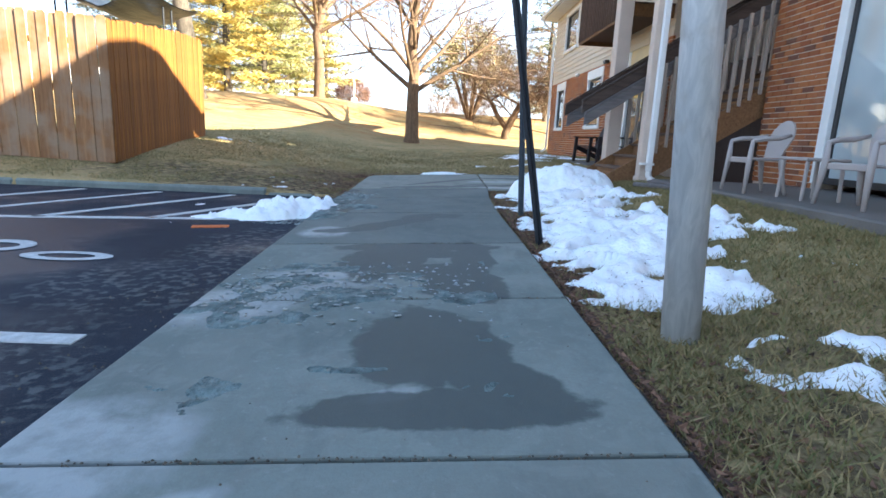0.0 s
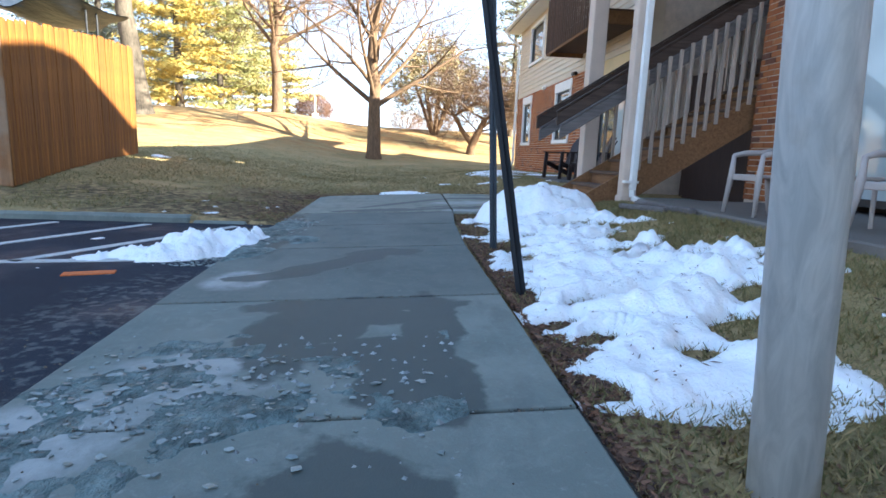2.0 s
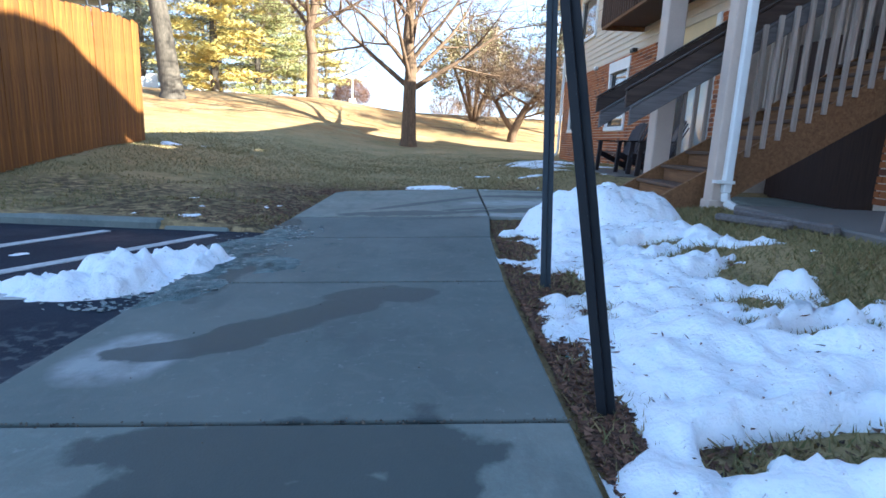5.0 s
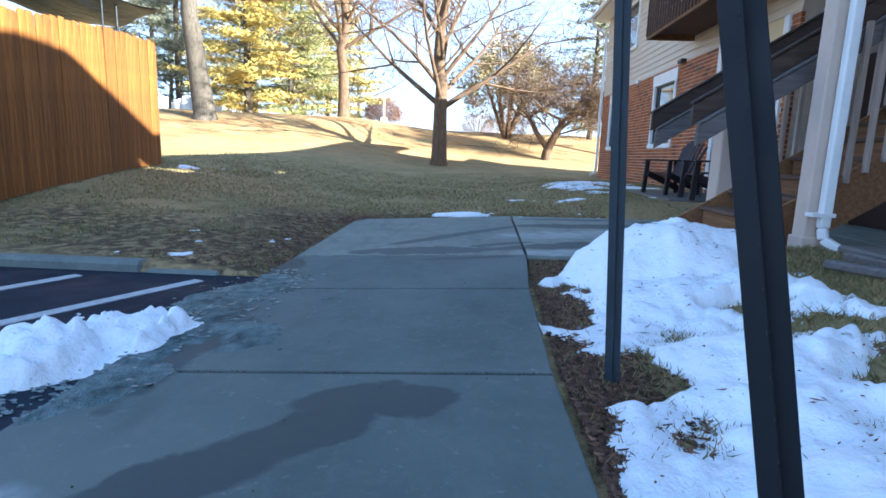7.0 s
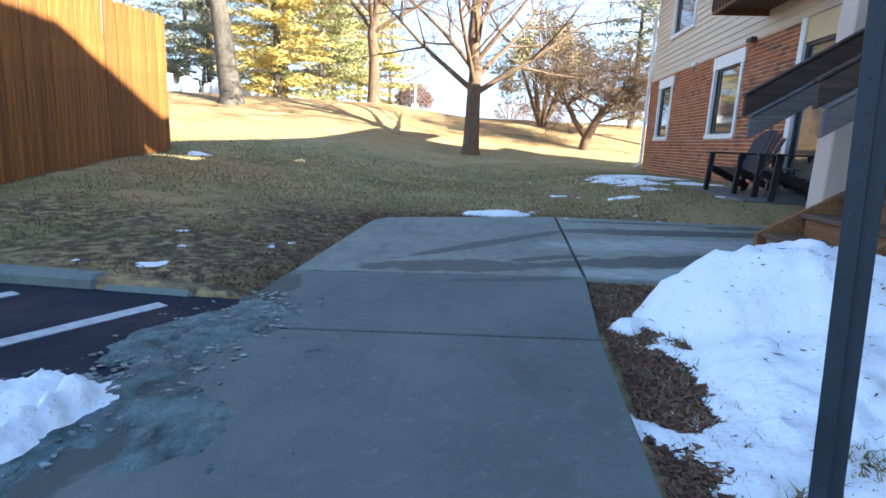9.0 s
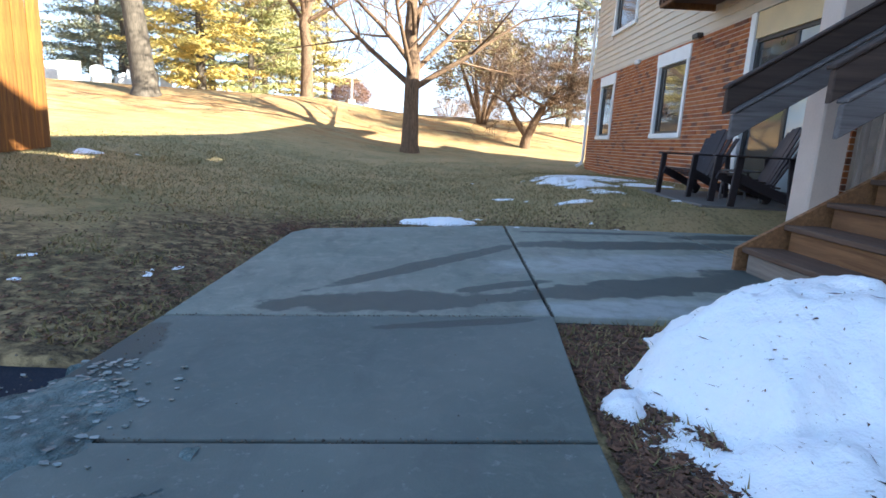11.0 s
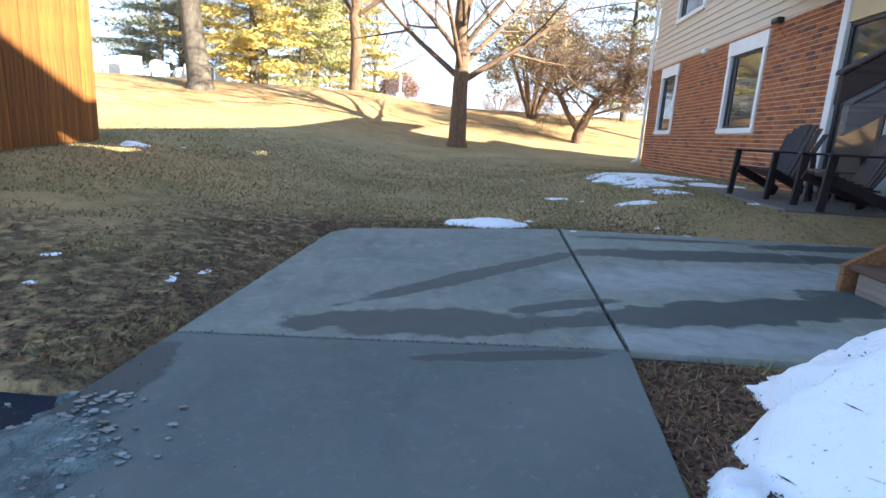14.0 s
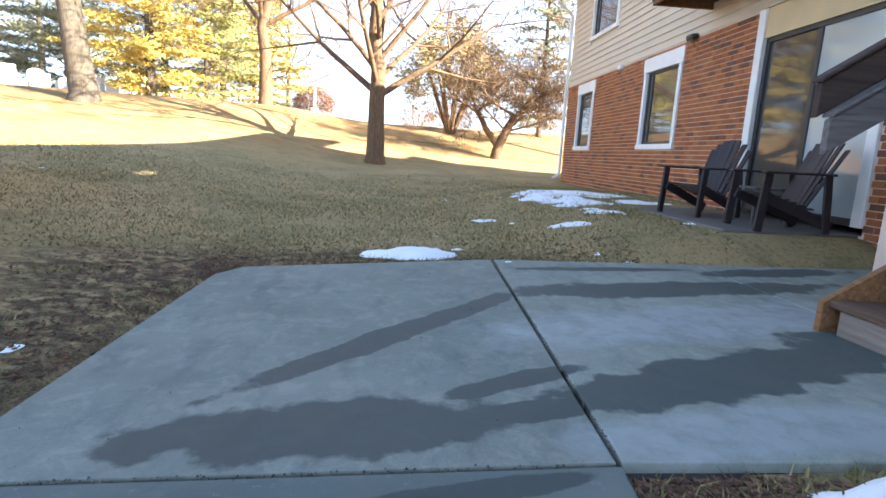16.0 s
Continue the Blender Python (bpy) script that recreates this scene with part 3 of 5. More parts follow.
part("trough", box(FX - 0.62, FAR_Y0 - 0.2, EAVE - 0.12, FX - 0.5, FAR_Y1 + 0.35, EAVE + 0.0, 0.02), WHITE, gutter)
part("soffit", box(FX - 0.5, FAR_Y0 - 0.2, EAVE - 0.16, FX + 0.3, FAR_Y1 + 0.33, EAVE - 0.13), WHITE, gutter)
bm = tube([(FX - 0.56, FAR_Y1 + 0.05, EAVE - 0.1), (FX - 0.5, FAR_Y1 + 0.05, EAVE - 0.3), (FX - 0.06, FAR_Y1 + 0.04, EAVE - 0.65), (FX - 0.06, FAR_Y1 + 0.04, 0.55), (FX - 0.10, FAR_Y1 + 0.04, 0.42), (FX - 0.25, FAR_Y1 + 0.04, 0.33)], [0.045] * 6, 8)
part("downpipe", bm, WHITE, gutter)


def window(o, name, number, sill_trim=True, head=0.27):
    """Double-hung window: white casing, dark sashes, glass and a pale blind behind."""
    w = thing(name + "_" + str(number), "white-trimmed window with dark glass in the wall", "window")
    w["kind"] = "structure"
    x = FX - 0.03
    t = 0.10
    part("header_trim", box(x, o.y0 - 0.04, o.z1 - head, FX + 0.05, o.y1 + 0.04, o.z1, 0.006), WHITE, w)
    part("sill", box(x - 0.02, o.y0 - 0.02, o.z0, FX + 0.05, o.y1 + 0.02, o.z0 + 0.10, 0.006), WHITE, w)
    for a, b in ((o.y0, o.y0 + t), (o.y1 - t, o.y1)):
        part("casing", box(x, a, o.z0 + 0.10, FX + 0.05, b, o.z1 - head, 0.006), WHITE, w)
    y0, y1, z0, z1 = o.y0 + t, o.y1 - t, o.z0 + 0.10, o.z1 - head
    xm = FX + 0.03
    for a, b, c, d in ((y0, z0, y0 + 0.05, z1), (y1 - 0.05, z0, y1, z1), (y0 + 0.05, z1 - 0.05, y1 - 0.05, z1), (y0 + 0.05, z0, y1 - 0.05, z0 + 0.05), (y0 + (y1 - y0) * 0.84, z0 + 0.05, y0 + (y1 - y0) * 0.84 + 0.04, z1 - 0.05)):
        part("sash", box(xm, a, b, xm + 0.05, c, d, 0.004), DARK_FRAME, w)
    ym = y0 + (y1 - y0) * 0.84
    for a, b in ((y0 + 0.05, ym), (ym + 0.04, y1 - 0.05)):
        part("pane", box(xm + 0.02, a, z0 + 0.05, xm + 0.03, b, z1 - 0.05), GLASS, w)
    return w


window(WIN1, "window", 1)
window(WIN2, "window", 2)
window(WIN3, "window", 3, head=0.12)


def patio_door(o, number, head_z, z0, far=True):
    """Sliding patio door: white side trim, dark frame, glass leaf and a pale leaf."""
    d = thing("door_" + str(number), "sliding glass patio door with white side trim", "door")
    d["kind"] = "structure"
    x = FX - 0.03
    top = 3.0
    for a, b in ((o.y0, o.y0 + 0.14), (o.y1 - 0.14, o.y1)):
        part("side_trim", box(x, a, z0, FX + 0.1, b, top, 0.008), WHITE, d)
    part("header_board", box(FX, o.y0 + 0.14, head_z, FX + 0.1, o.y1 - 0.14, top), DOOR_HEAD, d)
    a, b = o.y0 + 0.14, o.y1 - 0.14
    mid = (a + b) / 2
    for p in ((a, z0, a + 0.06, head_z), (b - 0.06, z0, b, head_z), (mid - 0.04, z0 + 0.08, mid + 0.04, head_z - 0.06), (a + 0.06, head_z - 0.06, b - 0.06, head_z), (a + 0.06, z0, b - 0.06, z0 + 0.08)):
        part("frame", box(FX + 0.03, p[0], p[1], FX + 0.10, p[2], p[3], 0.005), DARK_FRAME, d)
    part("fixed_pane", box(FX + 0.06, mid + 0.04, z0 + 0.08, FX + 0.075, b - 0.06, head_z - 0.06), GLASS if far else GLASS_PALE, d, "dark reflecting glass")
    part("sliding_pane", box(FX + 0.05, a + 0.06, z0 + 0.08, FX + 0.065, mid - 0.04, head_z - 0.06), GLASS_PALE, d, "pale glass with a closed blind behind")
    return d


GLASS_PALE = make_glass("glass_over_blind", (0.30, 0.33, 0.33))
patio_door(DOOR_FAR, 1, 2.62, 0.36)
patio_door(DOOR_NEAR, 2, 2.62, 0.36, far=False)

# patios and passage floor
PATIO = plain("dark_damp_concrete", (0.15, 0.135, 0.12), 0.7, vary=0.3, scale=3, bump=0.002)
for nm, y0, y1, x0, lab in (("patio_far", 3.72, 6.3, 2.55, "concrete patio slab with dark plastic chairs"), ("patio_near", -6.5, -0.62, 2.2, "concrete patio slab with pale plastic chairs")):
    structure(part(nm, box(x0, y0, 0.0, FX + 0.4, y1, 0.285, 0.015), PATIO), lab, "patio")
# unseen filler added below the near roof so no sun slips under onto the fence
structure(part("wall_sun_block", prism([(-14, 4.42), (-0.02, 4.42), (-0.02, 5.08), (-0.3, 5.2), (-0.94, 5.52), (-1.42, 6.13), (-1.85, 6.46), (-2.73, 6.48), (-3.7, 6.26), (-4.5, 6.06), (-6.0, 5.98), (-14, 6.26)], 0, 0.28), SIDING), "unseen siding wall stopping sun below the near apartments' roof", "wall").matrix_basis = Matrix(((0, 0, 1, FX + 0.02), (1, 0, 0, 0), (0, 1, 0, 0), (0, 0, 0, 1)))
structure(part("passage_floor", box(2.08, -0.615, 0.0, 11.99, 0.06, 0.17), CONCRETE_DRY), "concrete edge beside the stair passage", "floor")

# balcony over the far patio
balcony = thing("balcony", "dark timber balcony with slatted railing above the patio", "balcony")
BX0, BY0, BY1, BZ = 3.03, 3.5, 7.15, 3.32
part("joist", box(BX0, BY0, BZ, BX0 + 0.05, BY1, BZ + 0.24, 0.005), STAIR, balcony)
part("joist", box(BX0 + 0.05, BY1 - 0.05, BZ, FX - 0.01, BY1, BZ + 0.24, 0.005), STAIR, balcony)
part("joist", box(BX0 + 0.05, BY0, BZ, FX - 0.01, BY0 + 0.05, BZ + 0.24, 0.005), STAIR, balcony)
for i in range(7):
    part("deck_board", box(BX0 + 0.0 + 0.139 * i, BY0 + 0.0, BZ + 0.245, BX0 + 0.132 + 0.139 * i, BY1, BZ + 0.275), DECK_DARK, balcony)
part("underside", box(BX0 + 0.05, BY0 + 0.05, BZ + 0.1, FX - 0.01, BY1 - 0.05, BZ + 0.12), DECK_DARK, balcony)
for zz in (BZ + 0.36, BZ + 1.28):
    part("rail", box(BX0, BY0, zz, BX0 + 0.05, BY1, zz + 0.08, 0.004), DECK_DARK, balcony)
    part("rail", box(BX0 + 0.05, BY1 - 0.05, zz, FX - 0.01, BY1, zz + 0.08, 0.004), DECK_DARK, balcony)
for i in range(26):
    y = BY0 + 0.08 + 0.14 * i
    part("baluster", box(BX0 - 0.03, y, BZ + 0.05, BX0, y + 0.04, BZ + 1.34), DECK_DARK, balcony)
for i in range(6):
    xx = BX0 + 0.12 + 0.14 * i
    part("baluster", box(xx, BY1, BZ + 0.05, xx + 0.04, BY1 + 0.03, BZ + 1.34), DECK_DARK, balcony)

# ---------- outdoor stair ----------
SX, SY0, SY1 = 1.72, 0.12, 1.28
RISE, GO = 0.185, 0.29
stair = thing("staircase", "open timber stair with plank treads rising into the passage", "staircase", at=(SX, 0.6, 0.02))
stair.matrix_world = Matrix.Identity(4)
NS = 17
SZ0 = 0.02
slope = RISE / GO
for i in range(NS):
    x = SX + GO * i
    zt = SZ0 + RISE * (i + 1)
    part("riser", box(x, SY0 + 0.05, zt - RISE, x + 0.03, SY1 - 0.05, zt - 0.04), TREAD_PALE if i == 0 else STAIR, stair)
    part("tread", box(x - 0.03, SY0 - 0.0, zt - 0.04, x + GO + 0.0, SY1, zt, 0.006), TREAD, stair)
for y in (SY0 - 0.045, SY1 + 0.005):
    bm = bmesh.new()
    L = GO * NS
    prof = [(SX - 0.06, SZ0), (SX + 0.42, SZ0), (SX + L + 0.3, SZ0 + slope * L - 0.1), (SX + L + 0.3, SZ0 + slope * L + 0.28), (SX - 0.06, SZ0 + 0.17)]
    A = [bm.verts.new((px, y, pz)) for px, pz in prof]
    B = [bm.verts.new((px, y + 0.04, pz)) for px, pz in prof]
    bm.faces.new(A)
    bm.faces.new(B[::-1])
    for i in range(5):
        bm.faces.new((A[i], A[(i + 1) % 5], B[(i + 1) % 5], B[i]))
    part("stringer", bm, STAIR, stair)
RX = 1.36


def raked(x0, x1, z0, y, w, h):
    """A sloping stair rail with plumb-cut ends: underside z0 at x0, w thick and h high."""
    bm = bmesh.new()
    dz = slope * (x1 - x0)
    prof = [(x0, z0), (x1, z0 + dz), (x1, z0 + dz + h), (x0, z0 + h)]
    A = [bm.verts.new((px, y - w / 2, pz)) for px, pz in prof]
    B = [bm.verts.new((px, y + w / 2, pz)) for px, pz in prof]
    bm.faces.new(A)
    bm.faces.new(B[::-1])
    for i in range(4):
        bm.faces.new((A[i], A[(i + 1) % 4], B[(i + 1) % 4], B[i]))
    bmesh.ops.bevel(bm, geom=list(bm.edges), offset=0.006, segments=1, profile=0.5, affect="EDGES")
    return bm


for y, yb in ((SY0 + 0.06, SY0 - 0.06), (SY1 - 0.06, SY1 + 0.06)):
    rail_z = lambda x, z: z + slope * (x - RX)
    part("rail_board", raked(RX, RX + 5.0, rail_z(RX, 1.165), y, 0.045, 0.17), RAIL_BROWN, stair)
    part("rail_cap", raked(RX - 0.01, RX + 5.0, rail_z(RX, 1.335), y, 0.08, 0.025), RAIL_BROWN, stair)
    part("ledger", raked(RX + 0.04, RX + 5.0, rail_z(RX + 0.04, 1.14), y - 0.05, 0.085, 0.024), STAIR_GREY, stair)
    part("handrail", raked(RX + 0.03, RX + 5.0, rail_z(RX + 0.03, 0.965), y - 0.06, 0.04, 0.17), STAIR_GREY, stair)
    x = RX + 1.12
    while x < RX + 4.7:
        zb = SZ0 + slope * (x - SX) + 0.12
        part("baluster", box(x, yb - 0.02, zb, x + 0.042, yb + 0.02, rail_z(x, 1.26) - 0.05, 0.003), BALUSTER, stair)
        x += 0.145

# landing and dark store below the stair
landing = thing("landing", "upper timber landing in the stair passage", "landing")
part("deck", box(SX + GO * NS, NEAR_Y + 0.02, SZ0 + RISE * NS - 0.1, 12, FAR_Y0 - 0.02, SZ0 + RISE * NS, 0.01), DECK_DARK, landing)
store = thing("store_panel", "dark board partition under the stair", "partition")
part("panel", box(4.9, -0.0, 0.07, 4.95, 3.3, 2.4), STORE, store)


# ---------- posts ----------
def boxed_post(x, y, z0, w, name="porch_post"):
    p = thing(name, "beige boxed porch post", "post", "porch posts", (x, y, z0))
    part("shaft", box(-w / 2, -w / 2, 0.0, w / 2, w / 2, 3.84 - z0, 0.012), BEIGE, p)
    part("plinth", box(-w / 2 - 0.015, -w / 2 - 0.015, 0.0, w / 2 + 0.015, w / 2 + 0.015, 0.12, 0.008), BEIGE, p)
    return p


boxed_post(2.235, -0.20, 0.17, 0.16)
boxed_post(2.28, 1.45, 0.0, 0.23)
part_roof = structure(part("porch_roof", box(2.05, -0.75, 3.84, FX - 0.01, 3.4, 3.96, 0.01), BEIGE), "flat porch roof carried by boxed posts", "roof")
pipe = thing("downpipe", "white metal downpipe strapped to the porch post", "downpipe", at=(2.27, -0.325, 0.17))
P = [(2.27, -0.325, 3.83), (2.27, -0.325, 0.37), (2.28, -0.335, 0.28), (2.36, -0.43, 0.21)]
bm = bmesh.new()
for a, b in zip(P, P[1:]):
    beam(a, b, 0.085, 0.07, 0.012, bm)
part("pipe", bm, WHITE, pipe).matrix_parent_inverse = pipe.matrix_basis.inverted()
part("strap", box(2.145, -0.375, 0.46, 2.325, -0.28, 0.49), WHITE, pipe).matrix_parent_inverse = pipe.matrix_basis.inverted()


def make_galv():
    m = Mat("galvanised_steel", 0.5, 0.25)
    f = m.noise(1.0, 5, m.scaled(m.pos(), 22, 22, 5), 0.6, 1.2)
    c = m.mix(m.ramp(f, 0.35, 0.65), (0.46, 0.48, 0.50), (0.64, 0.65, 0.66))
    c = m.mix(m.ramp(m.noise(5, 4), 0.58, 0.75, 0, 0.6), c, (0.36, 0.33, 0.29))
    m.color(c).rough(m.ramp(f, 0.3, 0.7, 0.4, 0.65)).bump(f, 0.001, 0.4)
    return m.m


GALV = make_galv()
pz = lawn_z(0.262, -5.8)
pole = thing("light_pole", "thick galvanised steel pole standing in the grass", "pole", at=(0.262, -5.8, pz))
part("shaft", tube([(0, 0, -0.1), (-0.14, 0, 2.0), (-0.42, 0, 6.0)], [0.082, 0.08, 0.07], 24), GALV, pole, smooth=True)


def sign_post(x, y, lean_x, lean_y, label, steel=BLACK_STEEL):
    """U-channel post, punched with a row of holes."""
    z = lawn_z(x, y)
    p = thing("sign_post", label, "post", "black posts", (x, y, z))
    top = Vector((lean_x, lean_y, 1.0)) * 2.7
    part("channel", beam((0, 0, -0.1), top, 0.026, 0.012, 0.002), steel, p)
    for s in (-0.015, 0.015):
        part("flange", beam((s, -0.008, -0.1), top + Vector((s, -0.008, 0)), 0.006, 0.030, 0.001), steel, p)
    for i in range(40):
        c = top * (0.08 + 0.022 * i)
        part("bolt_hole", tube([c + Vector((-0.0178, -0.008, 0)), c + Vector((-0.0186, -0.008, 0))], [0.0045, 0.0045], 6), HOLE, p)
    return p


# dark post steel with the sky's blue reflection put into the base colour
SKY_TINTED_STEEL = plain("steel_with_sky_tint", (0.028, 0.038, 0.050), 0.5, vary=0.3, scale=14, bump=0.001)
HOLE = plain("hole_dark", (0.035, 0.038, 0.045), 0.7)
sign_post(0.003, -3.985, -0.166, 0.101, "leaning dark steel channel post by the path")
sign_post(0.077, -2.573, -0.054, 0.024, "upright steel channel post by the path, sky reflection in its colour", SKY_TINTED_STEEL)

# ---------- trees ----------
class Tubes:
    """Gathers many tapered branches in one mesh."""

    def __init__(self):
        self.v, self.f = [], []

    def add(self, pts, rad, sides):
        base = len(self.v)
        n = len(pts)
        for i, p in enumerate(pts):
            d = (pts[min(i + 1, n - 1)] - pts[max(i - 1, 0)]).normalized()
            u = d.cross(Vector((0.31, 0.95, 0.12)))
            u = u.normalized() if u.length > 1e-3 else d.orthogonal().normalized()
            w = d.cross(u)
            for k in range(sides):
                a = 2 * math.pi * k / sides
                self.v.append(p + (u * math.cos(a) + w * math.sin(a)) * rad[i])
        for i in range(n - 1):
            for k in range(sides):
                k2 = (k + 1) % sides
                self.f.append((base + i * sides + k, base + i * sides + k2, base + (i + 1) * sides + k2, base + (i + 1) * sides + k))


def grow(tb, p, d, length, r, level, rnd, spread=0.75, droop=0.0, kids=(5, 4, 4, 3), tips=None):
    steps = 5 if level < 2 else 3
    pts, rad = [p.copy()], [r]
    dd = d.normalized()
    for i in range(steps):
        dd = (dd + Vector((rnd.uniform(-1, 1), rnd.uniform(-1, 1), rnd.uniform(-0.5, 0.7) - droop)) * 0.13).normalized()
        pts.append(pts[-1] + dd * (length / steps))
        rad.append(r * (1 - 0.75 * (i + 1) / steps))
    tb.add(pts, rad, (9, 6, 4, 3, 3)[min(level, 4)])
    if level >= len(kids):
        if tips is not None:
            tips.append(pts[-1])
        return
    for c in range(kids[level]):
        k = rnd.uniform(0.25, 1.0) if level else rnd.uniform(0.3, 1.0)
        i = min(int(k * steps), steps - 1)
        q = pts[i].lerp(pts[i + 1], k * steps - i)
        az = rnd.uniform(0, 2 * math.pi)
        side = dd.orthogonal()
        side.rotate(Matrix.Rotation(az, 3, dd))
        nd = (dd * (1 - spread * 0.5) + side * spread + Vector((0, 0, 0.22 - droop))).normalized()
        grow(tb, q, nd, length * rnd.uniform(0.5, 0.72), max(r * 0.55 * (1 - 0.6 * k), 0.014), level + 1, rnd, spread, droop, kids, tips)


def bare_tree(x, y, height, r, fork, seed, label, limbs=9, mat=None, spread=0.85, twiggy=False, lean=0.0, rise=0.35):
    rnd = random.Random(seed)
    z = lawn_z(x, y)
    t = thing("tree", label, "tree", "bare trees", (x, y, z))
    mat = mat or BARK
    pts = [Vector((0, 0, -0.2))]
    rad = [r * 1.5]
    n = 9
    for i in range(n):
        h = height * 0.8 * (i + 1) / n
        pts.append(Vector((lean * h + rnd.uniform(-1, 1) * 0.012 * height * (i > 1), rnd.uniform(-1, 1) * 0.012 * height * (i > 1), h)))
        rad.append(r * (1.0 if i == 0 else (1 - 0.85 * (i / n))))
    pts.insert(1, Vector((0, 0, 0.25)))
    rad.insert(1, r * 1.12)
    tb = Tubes()
    tb.add(pts, rad, 14)
    ob_from("trunk", tb.v, tb.f, mat, t, smooth=True)
    tb = Tubes()
    for i in range(limbs):
        h = fork + (height * 0.78 - fork) * (i / max(1, limbs - 1)) ** 1.5
        az = i * 2.4 + rnd.uniform(-0.5, 0.5)
        up = rise + 0.9 * i / limbs
        k = h / (height * 0.8) * n
        j = min(int(k) + 1, len(pts) - 2)
        base = Vector((pts[j].x, pts[j].y, h))
        d = Vector((math.cos(az) * spread, math.sin(az) * spread, up))
        grow(tb, base, d, height * (0.42 - 0.2 * i / limbs), r * (0.42 - 0.25 * i / limbs), 1, rnd, 0.75, 0.0, (5, 6, 6, 4) if twiggy else (5, 5, 5, 4))
    ob_from("bough", tb.v, tb.f, mat, t, smooth=True)
    return t


def clumps(verts, faces, c, size, n, rnd, flat=0.6, long=0.16, thin=0.7):
    """n small leaf triangles scattered about c."""
    for _ in range(n):
        p = c + Vector((rnd.gauss(0, size), rnd.gauss(0, size), rnd.gauss(0, size * flat)))
        a = Vector((rnd.uniform(-1, 1), rnd.uniform(-1, 1), rnd.uniform(-0.6, 0.6))) * long
        b = Vector((rnd.uniform(-1, 1), rnd.uniform(-1, 1), rnd.uniform(-0.6, 0.6))) * long * thin
        k = len(verts)
        verts += [p, p + a, p + b]
        faces.append((k, k + 1, k + 2))


def pine(x, y, height, width, seed, mat, label, low=0.12, dense=1.0):
    """Conifer with whorls of drooping boughs clad in needle clumps."""
    rnd = random.Random(seed)
    z = lawn_z(x, y)
    t = thing("conifer", label, "tree", "conifers", (x, y, z))
    tb = Tubes()
    tb.add([Vector((0, 0, -0.3)), Vector((0.05, 0, height * 0.5)), Vector((0, 0.05, height))], [height * 0.018, height * 0.011, 0.02], 8)
    V, F = [], []
    levels = int(height * 1.8)
    for i in range(levels):
        k = low + (1 - low) * i / levels
        h = height * k
        reach = width * (1 - k) ** 0.75 * rnd.uniform(0.7, 1.1) * min(1.0, 0.55 + (k - low) * 4)
        nb = 6
        for b in range(nb):
            az = rnd.uniform(0, 2 * math.pi)
            L = max(0.4, reach * rnd.uniform(0.65, 1.1))
            tip = Vector((math.cos(az) * L, math.sin(az) * L, h + L * rnd.uniform(-0.12, 0.18)))
            root = Vector((0, 0, h))
            tb.add([root, root.lerp(tip, 0.5) + Vector((0, 0, 0.06 * L)), tip], [0.035, 0.02, 0.006], 3)
            m = max(3, int(L * 3))
            for j in range(m):
                q = root.lerp(tip, 0.3 + 0.75 * (j + rnd.random()) / m)
                clumps(V, F, q, 0.30, int(12 * dense), rnd, 0.20, 0.42, 0.3)
    ob_from("trunk", tb.v, tb.f, BARK_GREY, t, smooth=True)
    ob_from("crown", V, F, mat, t)
    return t




# ---------- snow and ice ----------
def surf_z(x, y):
    """Top of whatever lies at x, y: walk, asphalt or lawn."""
    if -2.05 < x < -0.12 and y < 0 or -2.05 < x < 7 and 0 <= y < 3.1:
        return walk_z(x, y)
    if x <= -2.05 and y < PARK_Y - 0.1:
        return -0.175
    return lawn_z(x, y)


def heap(x, y, blobs, holes, ragged):
    """Thickness of lying snow at x, y from rounded heaps with melted edges."""
    n = noise.fractal((x * 2.6, y * 2.6, 3.1), 1.0, 2.0, 5)
    wx, wy = x + 0.12 * noise.noise((x * 3, y * 3, 9)), y + 0.12 * noise.noise((x * 3, y * 3, 17))
    h = 0.0
    for cx, cy, rx, ry, top in blobs:
        d2 = ((wx - cx) / rx) ** 2 + ((wy - cy) / ry) ** 2
        if d2 < 1:
            h = max(h, top * (1 - d2) ** 0.75) if top > 0.2 else h + top * (1 - d2) ** 0.6 * 0.8
    for cx, cy, rx, ry in holes:
        d2 = ((wx - cx) / rx) ** 2 + ((wy - cy) / ry) ** 2
        h -= 0.30 * max(0.0, 1 - d2) if d2 < 1 else 0.0
    if h > 0:
        h += (0.032 * noise.noise((x * 4.2, y * 4.2, 1.3)) + 0.016 * noise.noise((x * 12, y * 12, 4.3))) * min(1, h / 0.1)
    n2 = noise.fractal((x * 9, y * 9, 7.7), 1.0, 2.0, 3)
    ragged *= 1 + 1.7 * sm((x - 0.55) / 0.7) * sm((-1.3 - y) / 0.8)
    thin = sm((x - 0.5) / 0.8) * sm((-1.3 - y) / 0.8)
    h -= 0.06 * thin * max(0.0, noise.fractal((x * 6, y * 13, 11.3), 1.0, 2.0, 3) + 0.22)
    return h + n * ragged + n2 * min(ragged * 0.45, max(0.0, h) * 0.5 + 0.006) - ragged * 0.75


